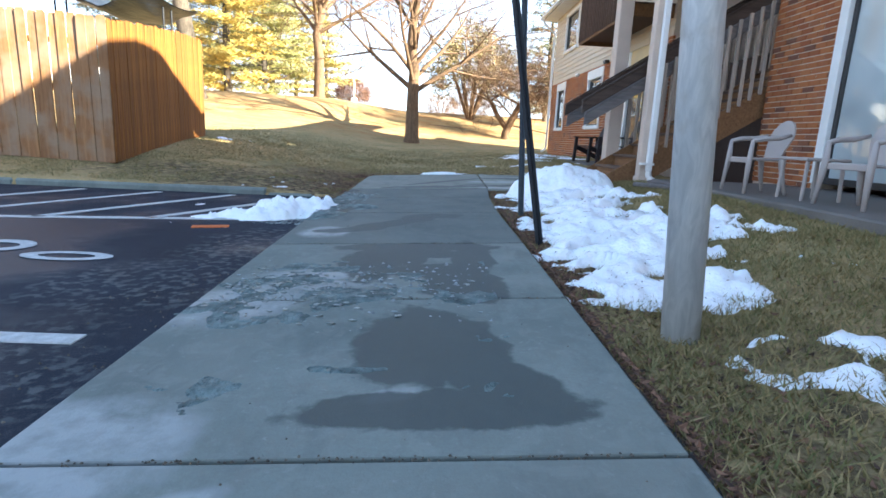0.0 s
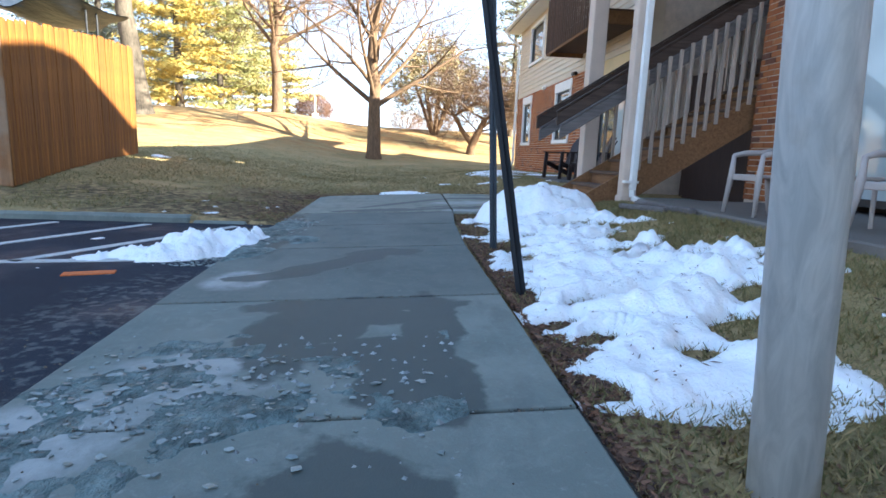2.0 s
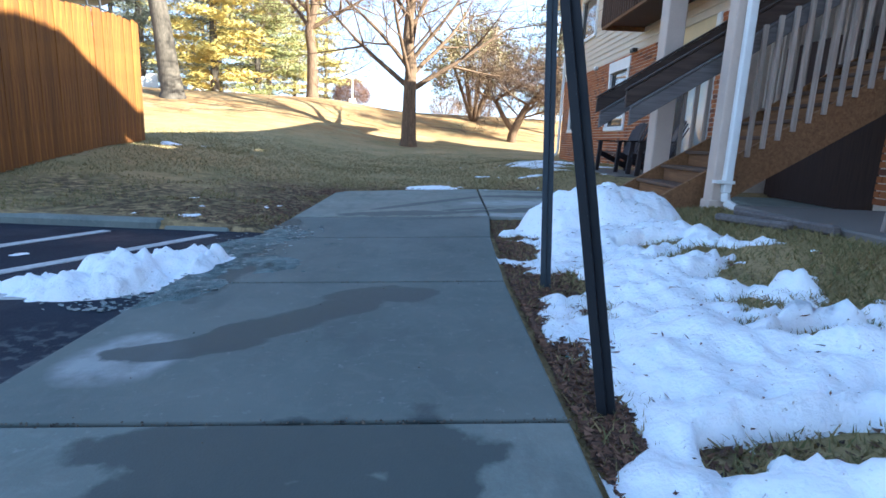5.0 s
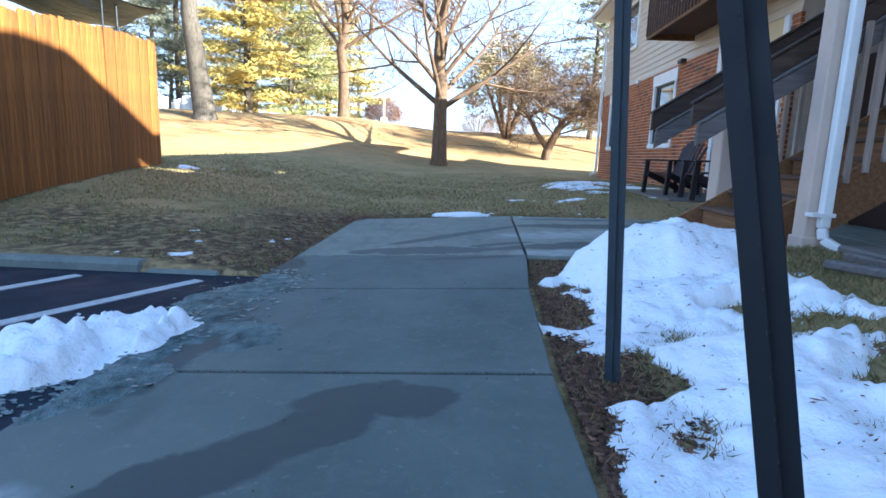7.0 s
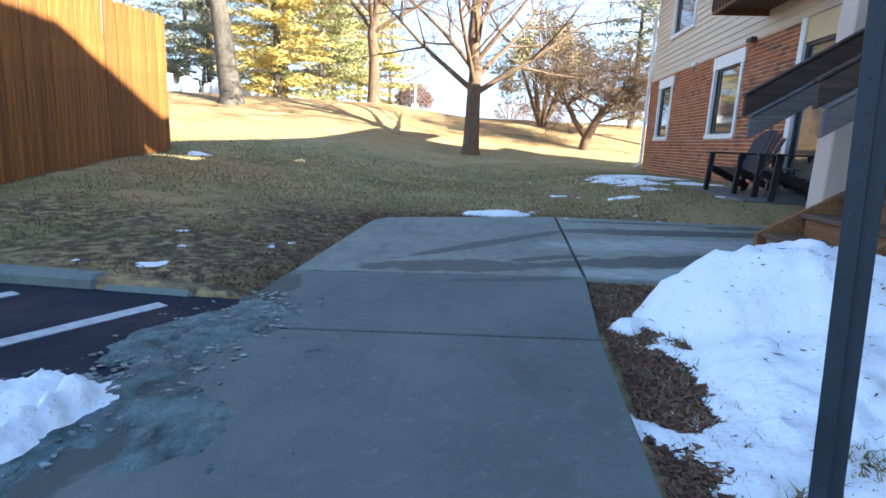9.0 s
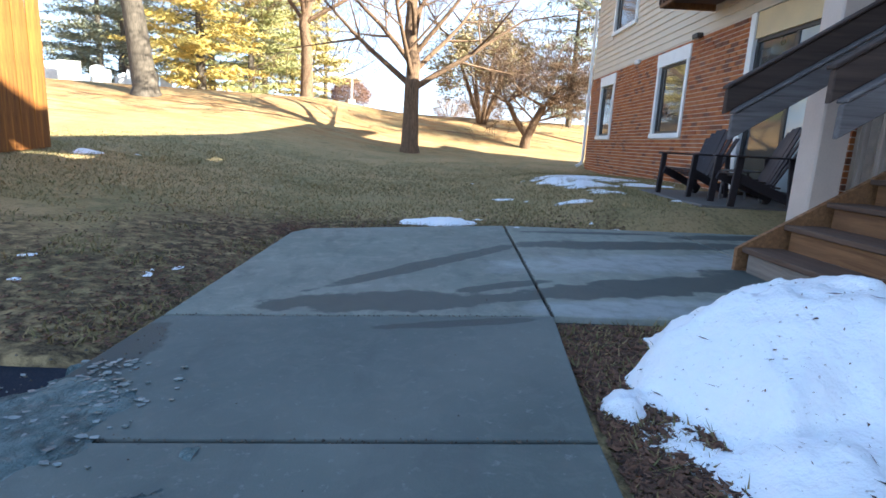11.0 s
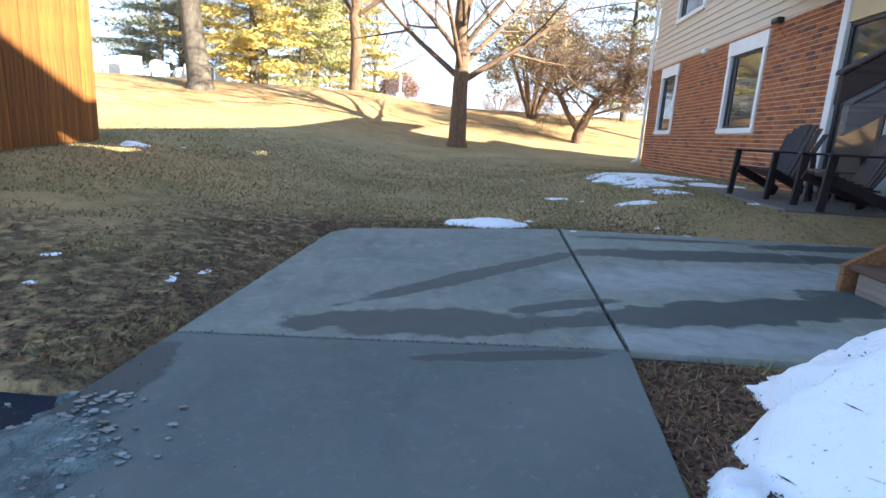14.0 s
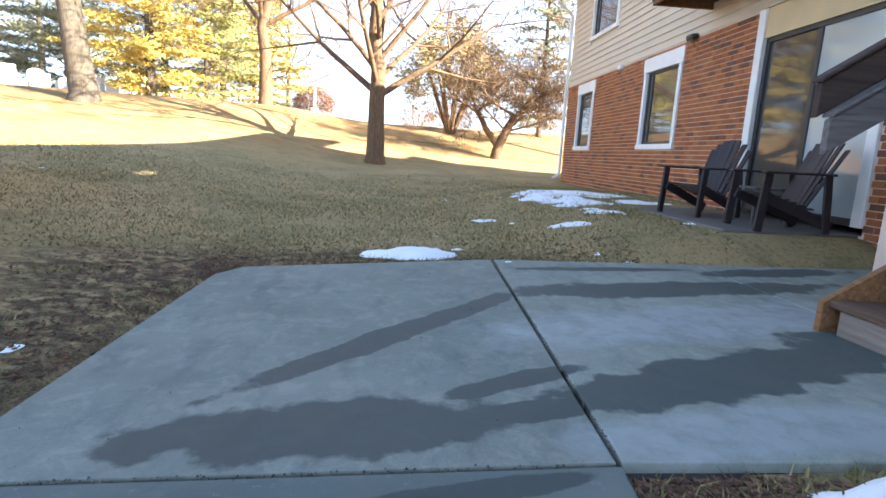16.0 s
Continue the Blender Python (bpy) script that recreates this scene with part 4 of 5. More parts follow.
def snow_field(name, label, category, x0, x1, y0, y1, step, blobs, holes=(), ragged=0.03, mat=None, kind="", lumpy=0.0, melt=0.05):
    nx_, ny_ = int((x1 - x0) / step) + 1, int((y1 - y0) / step) + 1
    hh = [[heap(x0 + i * step, y0 + j * step, blobs, holes, ragged) for i in range(nx_)] for j in range(ny_)]
    idx, verts, faces = {}, [], []

    def vid(i, j):
        if (i, j) not in idx:
            x, y = x0 + i * step, y0 + j * step
            h = hh[j][i]
            if h > 0:
                h = h * (h + 0.008) / (h + melt) if melt else h
            if lumpy and h > 0:
                h += lumpy * min(1, h / 0.05) * (1.6 * abs(noise.noise((x * 8, y * 8, 2.2))) + 0.8 * abs(noise.noise((x * 19, y * 19, 6.1))) - 0.55)
                h = max(h, 0.003)
            z = surf_z(x, y) + (h + 0.014 * noise.noise((x * 17, y * 17, 5)) * min(1, h / 0.03) if h > 0 else max(-0.03, h * 1.5))
            idx[i, j] = len(verts)
            verts.append((x, y, z))
        return idx[i, j]

    for j in range(ny_ - 1):
        for i in range(nx_ - 1):
            if max(hh[j][i], hh[j][i + 1], hh[j + 1][i], hh[j + 1][i + 1]) > 0:
                faces.append((vid(i, j), vid(i + 1, j), vid(i + 1, j + 1), vid(i, j + 1)))
    ob = ob_from(name, verts, faces, mat or SNOW, smooth=True)
    return tagged(ob, label, category, kind=kind)


BANK = [(0.90, -0.64, 0.80, 0.62, 0.40), (0.72, -1.2, 0.7, 0.7, 0.15), (0.85, -2.0, 0.95, 1.0, 0.15), (0.75, -3.1, 0.95, 0.9, 0.14), (0.85, -3.9, 0.9, 0.8, 0.15),
        (0.40, -4.45, 0.72, 0.5, 0.17), (0.42, -5.1, 0.66, 0.5, 0.14), (1.35, -4.5, 0.65, 0.7, 0.10), (1.5, -3.4, 0.7, 0.9, 0.10), (1.45, -1.8, 0.5, 0.9, 0.06), (0.9, -5.3, 0.5, 0.45, 0.05),
        (0.80, -6.2, 0.64, 0.31, 0.12), (1.35, -6.05, 0.6, 0.3, 0.14), (0.07, -0.88, 0.11, 0.10, 0.17)]
BANK_GAPS = [(-0.24, -3.2, 0.19, 3.6), (0.10, -2.5, 0.30, 0.32), (-0.12, -3.95, 0.16, 0.3), (0.52, -4.22, 0.30, 0.15), (1.0, -3.3, 0.22, 0.10), (0.2, -4.28, 0.12, 0.10), (1.25, -2.7, 0.40, 0.22), (1.0, -1.75, 0.3, 0.12), (0.60, -6.06, 0.20, 0.12),
             (1.15, -3.6, 0.2, 0.10), (1.3, -4.3, 0.2, 0.07), (0.85, -4.75, 0.16, 0.12), (0.3, -5.85, 0.3, 0.16), (0.15, -0.35, 0.35, 0.3),
             (0.05, -4.5, 0.17, 0.09), (0.2, -4.78, 0.15, 0.10), (1.0, -3.56, 0.22, 0.14), (1.1, -4.35, 0.3, 0.10), (-0.03, -5.16, 0.22, 0.14), (0.54, -5.0, 0.16, 0.10), (1.6, -3.0, 0.3, 0.2), (1.5, -2.2, 0.25, 0.14), (0.27, -2.55, 0.14, 0.14)]
snow_field("snowbank", "melting snowbank heaped beside the footpath", "snow", -0.3, 2.3, -6.8, 0.25, 0.028, BANK, BANK_GAPS, 0.056)
LAWN_SNOW = [(-0.62, 3.50, 0.42, 0.27, 0.10), (-0.15, 3.75, 0.12, 0.08, 0.03), (1.7, 7.6, 0.6, 1.3, 0.045), (2.6, 7.9, 0.7, 0.9, 0.045), (1.9, 6.3, 0.5, 0.5, 0.045), (2.9, 6.6, 0.55, 0.3, 0.05), (1.25, 4.6, 0.28, 0.18, 0.035),
             (1.9, 5.4, 0.35, 0.3, 0.03), (3.0, 5.9, 0.4, 0.2, 0.0), (2.6, 4.35, 0.22, 0.12, 0.03), (0.4, 5.6, 0.2, 0.2, 0.03)]
snow_field("snow_patches", "thin broken snow patches left on the lawn", "snow", -1.1, 3.6, 3.0, 9.4, 0.05, LAWN_SNOW, (), 0.02, kind="stuff", melt=0.01)
snow_field("snow_remnant", "small snow remnant at the end of the fence", "snow", -6.2, -5.2, 4.9, 6.6, 0.05, [(-6.0, 5.6, 0.22, 0.3, 0.06)], (), 0.02, kind="stuff", melt=0.01)
snow_field("snow_remnant", "small icy snow remnant in the grass", "snow", -3.6, -2.2, -0.7, 1.4, 0.03, [(-3.05, -0.05, 0.15, 0.09, 0.028), (-2.75, 0.35, 0.09, 0.07, 0.022), (-3.2, 0.5, 0.06, 0.06, 0.022)], (), 0.015, kind="stuff", melt=0.0)
LUMP = [(-2.34, -2.22, 0.42, 0.42, 0.185), (-2.65, -2.45, 0.5, 0.28, 0.14), (-2.12, -2.0, 0.30, 0.28, 0.09), (-2.95, -2.66, 0.45, 0.16, 0.06)]
snow_field("snow_lump", "dirty ploughed snow lump on the asphalt", "snow", -3.6, -1.7, -3.1, -1.4, 0.02, LUMP, (), 0.04, lumpy=0.06, melt=0.02)
ICE_SPOTS = [(-2.12, -1.5, 0.30, 1.0, 0.022), (-2.2, -1.1, 0.2, 0.35, 0.016), (-1.82, -2.25, 0.5, 0.6, 0.020), (-1.85, -1.2, 0.28, 0.6, 0.014), (-2.05, -2.75, 0.35, 0.3, 0.016)]
snow_field("ice_sheet", "grey-green slush frozen along the path edge", "ice", -2.75, -1.3, -3.2, -0.4, 0.02, ICE_SPOTS, (), 0.014, ICE, melt=0.0)
ICE_CHIPS = [(-1.5, -5.15, 0.75, 0.34, 0.010), (-0.95, -5.4, 0.5, 0.22, 0.010), (-1.75, -5.6, 0.4, 0.3, 0.008), (-1.55, -4.75, 0.5, 0.14, 0.010), (-1.55, -6.3, 0.3, 0.2, 0.006), (-1.1, -6.15, 0.2, 0.05, 0.008)]
snow_field("ice_crust", "broken crust of thin ice across the path", "ice", -2.1, -0.5, -6.6, -4.4, 0.018, ICE_CHIPS, (), 0.0085, ICE, melt=0.0)


# ---------- grass and litter ----------
def scatter(n, x0, x1, y0, y1, keep):
    out = []
    for _ in range(n):
        x, y = random.uniform(x0, x1), random.uniform(y0, y1)
        if keep(x, y):
            out.append((x, y))
    return out


def off_walk(x, y):
    if y < PARK_Y + 0.1 and x < -0.14:
        return False
    if -2.12 < x < (-0.13 if y < -2.6 else -0.13 + 0.05 * (y + 2.6)) + 0.0 and y < 0:
        return False
    if -2.12 < x < 4 and 0 <= y < 3.14 + 0.02 * x:
        return False
    return not (x > 2.18 and y < 0 or x > 2.5 and 3.2 < y < 6.4 or x > 3.95)


def blades(name, pts, h0, h1, mat, label, width=0.006):
    V, F = [], []
    for x, y in pts:
        z = lawn_z(x, y) - 0.006
        a = random.uniform(0, 6.283)
        h = random.uniform(h0, h1)
        lean = random.uniform(0.2, 1.6) * h
        dx, dy = math.cos(a), math.sin(a)
        b = random.uniform(0, 6.283)
        w = width * random.uniform(0.6, 1.3)
        ex, ey = math.cos(b) * w, math.sin(b) * w
        k = len(V)
        V += [(x - ex, y - ey, z), (x + ex, y + ey, z), (x + dx * lean, y + dy * lean, z + h)]
        F.append((k, k + 1, k + 2))
    return tagged(ob_from(name, V, F, mat), label, "grass", kind="stuff")


random.seed(11)
verge = scatter(120000, -0.13, 2.25, -8.6, 0.0, lambda x, y: off_walk(x, y) and noise.noise((x * 1.7, y * 1.7, 2)) > random.uniform(-0.8, 0.35) and (x > (0.25 if y < -1.6 else 0.7) or y < -5.2 or random.random() < 0.28))
blades("grass", verge, 0.02, 0.055, GRASS, "short tan and green winter grass on the verge", 0.005)
lawn_pts = scatter(260000, -9.5, 3.9, -0.75, 16.0, lambda x, y: off_walk(x, y) and random.random() > 0.96 * sm((y - 3.0) / 12) and not (x < -1.9 and y < 3.2 and noise.noise((x * 1.9, y * 1.9, 8)) > -0.25 + 0.5 * sm((-x - 3) / 2.5)) and noise.noise((x * 1.1, y * 1.1, 4)) > random.uniform(-0.9, 0.5))
blades("grass", lawn_pts, 0.02, 0.05, GRASS, "thin winter lawn grass, tan and olive", 0.007)


def leaf_litter(name, pts, label, mat, s0=0.008, s1=0.022):
    V, F = [], []
    for x, y in pts:
        z = surf_z(x, y) + 0.004
        a = random.uniform(0, 6.283)
        s = random.uniform(s0, s1)
        c, q = math.cos(a) * s, math.sin(a) * s
        u = s * random.uniform(0.1, 0.8)
        k = len(V)
        V += [(x - c, y - q, z + u * random.random()), (x + q * 0.5, y - c * 0.5, z), (x + c, y + q, z + u), (x - q * 0.5, y + c * 0.5, z + u * 0.3)]
        F += [(k, k + 1, k + 2), (k, k + 2, k + 3)]
    return tagged(ob_from(name, V, F, mat), label, "leaf litter", kind="stuff")


edge = scatter(70000, -0.15, 0.75, -8.6, -0.02, lambda x, y: off_walk(x, y) and (y > -5.3 or x < -0.05 or random.random() < 0.12) and random.random() < math.exp(-max(0, x - (0.05 if y < -1.7 else 0.3)) / 0.16))
edge += scatter(13000, -4.2, -2.0, -0.7, 3.4, lambda x, y: off_walk(x, y) and random.random() < math.exp((x + 2.1) / 0.8))
edge += scatter(14000, -2.4, 1.5, 2.7, 4.4, lambda x, y: off_walk(x, y) and random.random() < math.exp(-(y - 3.1) / 0.35))
edge += scatter(2600, -0.1, 2.2, -8.6, -0.1, lambda x, y: off_walk(x, y) and random.random() < 0.5)
edge += scatter(1500, -8, 3.5, 3.0, 9.0, off_walk)
leaf_litter("leaf_litter", edge, "brown dead leaves and mulch along the path edge", LITTER)


def snow_specks(n):
    """Twigs and leaf crumbs melted into the top of the snowbank."""
    me = bpy.data.objects["snowbank"].data
    tops = [v.co for v in me.vertices if v.co.z - surf_z(v.co.x, v.co.y) > 0.03]
    V, F = [], []
    for _ in range(n):
        p = random.choice(tops)
        a, w = random.uniform(0, 6.283), random.uniform(0.002, 0.005)
        L = random.choice((0.005, 0.008, 0.012, 0.03))
        c, q = math.cos(a), math.sin(a)
        z = p.z + 0.004
        k = len(V)
        V += [(p.x - c * L, p.y - q * L, z), (p.x - q * w, p.y + c * w, z + 0.003), (p.x + c * L, p.y + q * L, z + random.uniform(0, 0.008)), (p.x + q * w, p.y - c * w, z)]
        F += [(k, k + 1, k + 2), (k, k + 2, k + 3)]
    return tagged(ob_from("snow_debris", V, F, LITTER), "dark twigs and leaf crumbs on the snow", "leaf litter", kind="stuff")


snow_specks(420)


def pebbles(name, pts, label, mat, s0, s1):
    V, F = [], []
    for x, y in pts:
        z = surf_z(x, y)
        s = random.uniform(s0, s1)
        k = len(V)
        a = random.uniform(0, 6.28)
        V += [(x + s * random.uniform(0.7, 1.2) * math.cos(a + i * 1.57), y + s * random.uniform(0.6, 1.0) * math.sin(a + i * 1.57), z - 0.002) for i in range(4)]
        V.append((x + random.uniform(-0.3, 0.3) * s, y, z + s * random.uniform(0.4, 0.9)))
        F += [(k + i, k + (i + 1) % 4, k + 4) for i in range(4)]
    return tagged(ob_from(name, V, F, mat), label, "debris", kind="stuff")


DIRT = leaves_mat("dark_crumbs", (0.05, 0.045, 0.04), (0.16, 0.14, 0.11))
CHIP = leaves_mat("pale_chips", (0.34, 0.37, 0.38), (0.16, 0.18, 0.19))
pebbles("path_crumbs", scatter(150, -2.0, -0.15, -8.2, 3.0, lambda x, y: True), "dark crumbs and twigs scattered on the concrete", DIRT, 0.003, 0.008)
joint_dirt = [(random.uniform(-2.0, -0.15), yj + random.gauss(0, 0.008)) for yj in JOINTS[4:] for _ in range(110)] + [(0.035 * v + random.gauss(0, 0.006), v) for v in np.linspace(0.05, 3.0, 160)]
pebbles("joint_grit", joint_dirt, "dark grit and moss caught in the slab joints", DIRT, 0.003, 0.007)
pebbles("ice_chips", scatter(420, -2.0, -0.5, -5.9, -4.4, lambda x, y: random.random() < math.exp(-((y + 5.2) / 0.4) ** 2)), "pale broken ice chips on the concrete", CHIP, 0.005, 0.02)
pebbles("gravel", scatter(260, -2.75, -2.07, -6.8, -3.2, lambda x, y: random.random() < math.exp((x + 2.07) / 0.3)) + scatter(160, -2.5, -1.85, -1.6, -0.2, lambda x, y: True), "loose grit along the edge of the asphalt", DIRT, 0.004, 0.012)


def ice_plates(name, pts, label, s0, s1):
    """Broken plates of ice, each a flat many-sided chip with thickness and a slight tilt."""
    V, F = [], []
    for x, y in pts:
        z = surf_z(x, y)
        r = random.uniform(s0, s1)
        n = random.randint(4, 6)
        a0, th = random.uniform(0, 6.28), random.uniform(0.002, 0.005)
        tx, ty = random.uniform(-0.14, 0.14), random.uniform(-0.14, 0.14)
        ring = [(r * random.uniform(0.45, 1.5) * math.cos(a0 + 6.283 * i / n), r * random.uniform(0.3, 1.0) * math.sin(a0 + 6.283 * i / n)) for i in range(n)]
        k = len(V)
        lift = 0.35 * r * (abs(tx) + abs(ty))
        V += [(x + u, y + v, z + 0.004 + lift + tx * u + ty * v) for u, v in ring]
        V += [(x + u * 0.94, y + v * 0.94, z + 0.004 + lift + tx * u + ty * v + th) for u, v in ring]
        F.append(tuple(k + n + i for i in range(n)))
        F += [(k + i, k + (i + 1) % n, k + n + (i + 1) % n, k + n + i) for i in range(n)]
    return tagged(ob_from(name, V, F, ICE_PLATE), label, "ice", kind="stuff")


def make_ice_plate():
    m = Mat("broken_ice", 0.3, 0.0, 0.5)
    c = m.mix(m.island(), (0.08, 0.115, 0.118), (0.30, 0.36, 0.37))
    m.color(m.mix(m.ramp(m.noise(30, 4), 0.4, 0.7, 0.0, 0.5), c, (0.07, 0.085, 0.085))).bump(m.noise(60, 4), 0.006, 0.5)
    return m.m


ICE_PLATE = make_ice_plate()
random.seed(23)
ice_plates("ice_rubble", scatter(5200, -2.75, -1.5, -2.9, -0.6, lambda x, y: random.random() < math.exp(-((x + 2.06 - 0.14 * (y + 1.6)) / 0.26) ** 2) * (0.25 + 0.6 * (noise.noise((x * 5, y * 5, 3)) > 0))), "broken plates of grey-green ice along the path edge", 0.005, 0.021)
ice_plates("ice_shards", scatter(1500, -2.0, -0.6, -6.0, -4.5, lambda x, y: random.random() < 0.6 * math.exp(-((y + 5.25) / 0.30) ** 2) * math.exp(-max(0, x + 1.2) / 0.35)), "thin broken ice shards lying on the concrete", 0.004, 0.019)


# ---------- chairs ----------
def ring_panel(pts_inner, thick):
    bm = bmesh.new()
    vs = [bm.verts.new(p) for p in pts_inner]
    f = bm.faces.new(vs)
    r = bmesh.ops.extrude_face_region(bm, geom=[f])
    nv = [e for e in r["geom"] if isinstance(e, bmesh.types.BMVert)]
    bmesh.ops.translate(bm, verts=nv, vec=thick)
    return bm


def garden_chair(x, y, z, turn, label, size=0.87):
    """Moulded plastic armchair facing local -x: dished seat, fan back, looped arms, flared legs."""
    c = thing("garden_chair", label, "chair", "pale patio chairs", (x, y, z))
    c.rotation_euler = (0, 0, radians(turn))
    c.scale = (size * 0.86, size, size)
    m = PLASTIC_TAUPE
    part("seat", box(-0.24, -0.23, 0.395, 0.22, 0.23, 0.425, 0.012), m, c)
    part("apron", box(-0.25, -0.235, 0.36, -0.225, 0.235, 0.42, 0.008), m, c)
    n = 12
    outline = [(0.2, -0.17, 0.43), (0.2, 0.17, 0.43)]
    for i in range(n + 1):
        a = math.pi * i / n
        outline.append((0.22 + 0.13 * (0.25 + math.sin(a) * 0.55 + 0.2), 0.25 * math.cos(a), 0.66 + 0.22 * math.sin(a)))
    part("backrest", ring_panel(outline, (0.022, 0, 0.0)), m, c)
    for s in (-1, 1):
        part("armrest", tube([(-0.24, s * 0.26, 0.62), (-0.1, s * 0.275, 0.65), (0.1, s * 0.275, 0.66), (0.26, s * 0.25, 0.70)], [0.026, 0.03, 0.028, 0.02], 8), m, c, smooth=True)
        part("front_leg", tube([(-0.24, s * 0.26, 0.63), (-0.25, s * 0.255, 0.4), (-0.28, s * 0.29, 0.0)], [0.024, 0.038, 0.022], 8), m, c, smooth=True)
        part("back_leg", tube([(0.2, s * 0.22, 0.42), (0.24, s * 0.235, 0.2), (0.30, s * 0.26, 0.0)], [0.04, 0.032, 0.022], 8), m, c, smooth=True)
    return c


garden_chair(2.60, -2.33, 0.285, -4, "taupe moulded plastic garden chair by the brick wall")
garden_chair(2.75, -3.62, 0.285, 6, "taupe moulded plastic garden chair before the glass door")


def side_table(x, y, z, s, h, mat, label):
    t = thing("side_table", label, "table", "", (x, y, z))
    part("top", box(-s, -s, h - 0.03, s, s, h, 0.008), mat, t)
    for i, j in itertools.product((-1, 1), (-1, 1)):
        part("leg", tube([(i * s * 0.85, j * s * 0.85, 0), (i * s * 0.8, j * s * 0.8, h - 0.03)], [0.016, 0.02], 8), mat, t)
    return t


side_table(2.75, -2.98, 0.285, 0.21, 0.40, PLASTIC_TAUPE, "low taupe plastic side table on the patio")
side_table(3.5, 4.62, 0.285, 0.21, 0.42, STAIR_GREY, "small weathered wooden side table between the chairs")


def adirondack(x, y, z, turn, label):
    """Slatted low armchair facing local -x with a tall fanned back."""
    c = thing("adirondack_chair", label, "chair", "dark patio chairs", (x, y, z))
    c.rotation_euler = (0, 0, radians(turn))
    m = PLASTIC_DARK
    for i in range(6):
        k = i / 5
        part("seat_slat", box(-0.28 + 0.088 * i, -0.26, 0.375 - 0.14 * k, -0.20 + 0.088 * i, 0.26, 0.395 - 0.14 * k, 0.006), m, c)
    for i in range(7):
        a = (i - 3) / 3
        h = 0.98 - 0.13 * a * a
        part("back_slat", beam((0.16, a * 0.20, 0.24), (0.46, a * 0.27, h), 0.086, 0.02, 0.006), m, c)
    part("back_rail", box(0.30, -0.25, 0.50, 0.33, 0.25, 0.57, 0.006), m, c)
    for s in (-1, 1):
        part("armrest", box(-0.36, s * 0.33 - 0.055, 0.585, 0.34, s * 0.33 + 0.055, 0.61, 0.012), m, c)
        part("front_leg", beam((-0.33, s * 0.31, 0.0), (-0.29, s * 0.31, 0.585), 0.035, 0.09, 0.008), m, c)
        part("side_rail", beam((-0.30, s * 0.275, 0.36), (0.42, s * 0.275, 0.07), 0.03, 0.11, 0.008), m, c)
        part("back_leg", beam((0.30, s * 0.30, 0.585), (0.36, s * 0.30, 0.0), 0.032, 0.08, 0.008), m, c)
    return c


adirondack(3.12, 5.25, 0.285, 18, "dark brown plastic adirondack chair on the patio")
adirondack(3.25, 3.98, 0.285, -6, "dark brown slatted adirondack chair beside the glass door")

# wall lamp and vent hood above the brickwork
lamp = thing("wall_lamp", "small dark wall lamp under the siding", "lamp", at=(FX, 7.55, 3.0))
part("body", box(-0.12, -0.11, -0.04, 0.0, 0.11, 0.04, 0.015), DARK_FRAME, lamp)
part("lens", box(-0.11, -0.09, -0.06, -0.02, 0.09, -0.041, 0.005), GLASS, lamp)
vent = thing("vent_hood", "small pale vent hood under the siding", "vent", at=(FX, 10.6, 2.97))
part("hood", box(-0.09, -0.11, -0.05, 0.0, 0.11, 0.05, 0.02), WHITE, vent)

# tarpaulin over the bin store
TARP = Mat("dark_tarpaulin", 0.45)
TARP.color(TARP.mix(TARP.ramp(TARP.noise(3, 4), 0.3, 0.7), (0.012, 0.018, 0.030), (0.035, 0.045, 0.065))).bump(TARP.noise(1.0, 4, TARP.scaled(TARP.pos(), 9, 1.5, 1.5)), 0.05, 0.8)
tarp = thing("tarpaulin_canopy", "dark blue sagging tarpaulin over the bin store", "canopy", at=(-7.7, 5.0, 0.35))
V, F = [], []
nu, nv = 24, 14
for lay in (0, 0.03):
    for j in range(nv + 1):
        for i in range(nu + 1):
            u, v = i / nu, j / nv
            xx = -1.6 + 2.5 * u
            yy = -1.3 + 2.6 * v
            zz = 2.62 + 1.25 * abs(u - 0.62) ** 1.3 + 0.35 * (v - 0.3) ** 2 + 0.025 * math.sin(u * 26 + v * 5) + lay
            V.append((xx, yy, zz))
W_ = nu + 1
half_n = W_ * (nv + 1)
for j in range(nv):
    for i in range(nu):
        a = j * W_ + i
        F.append((a, a + W_, a + W_ + 1, a + 1))
        F.append((a + half_n, a + half_n + 1, a + half_n + W_ + 1, a + half_n + W_))
ob_from("sheet", V, F, TARP.m, tarp, smooth=True)
for i, j in itertools.product((0, nu), (0, nv)):
    q = V[j * W_ + i]
    part("pole", tube([(q[0] - 0.15 * (i > 0), q[1] * 0.15, -0.6), (q[0] - 0.15 * (i > 0), q[1] * 0.15, q[2] - (0.1 if i else 0))], [0.02, 0.02], 8), BLACK_STEEL, tarp)

# timber edging beside the porch
edging = thing("landscape_timber", "weathered edging timbers beside the porch slab", "edging")
part("timber", beam((2.05, -0.95, 0.25), (2.15, -2.0, 0.27), 0.08, 0.07, 0.015), STAIR_GREY, edging)
part("timber", beam((1.75, -1.2, 0.24), (2.0, -1.75, 0.25), 0.08, 0.06, 0.015), STAIR_GREY, edging)

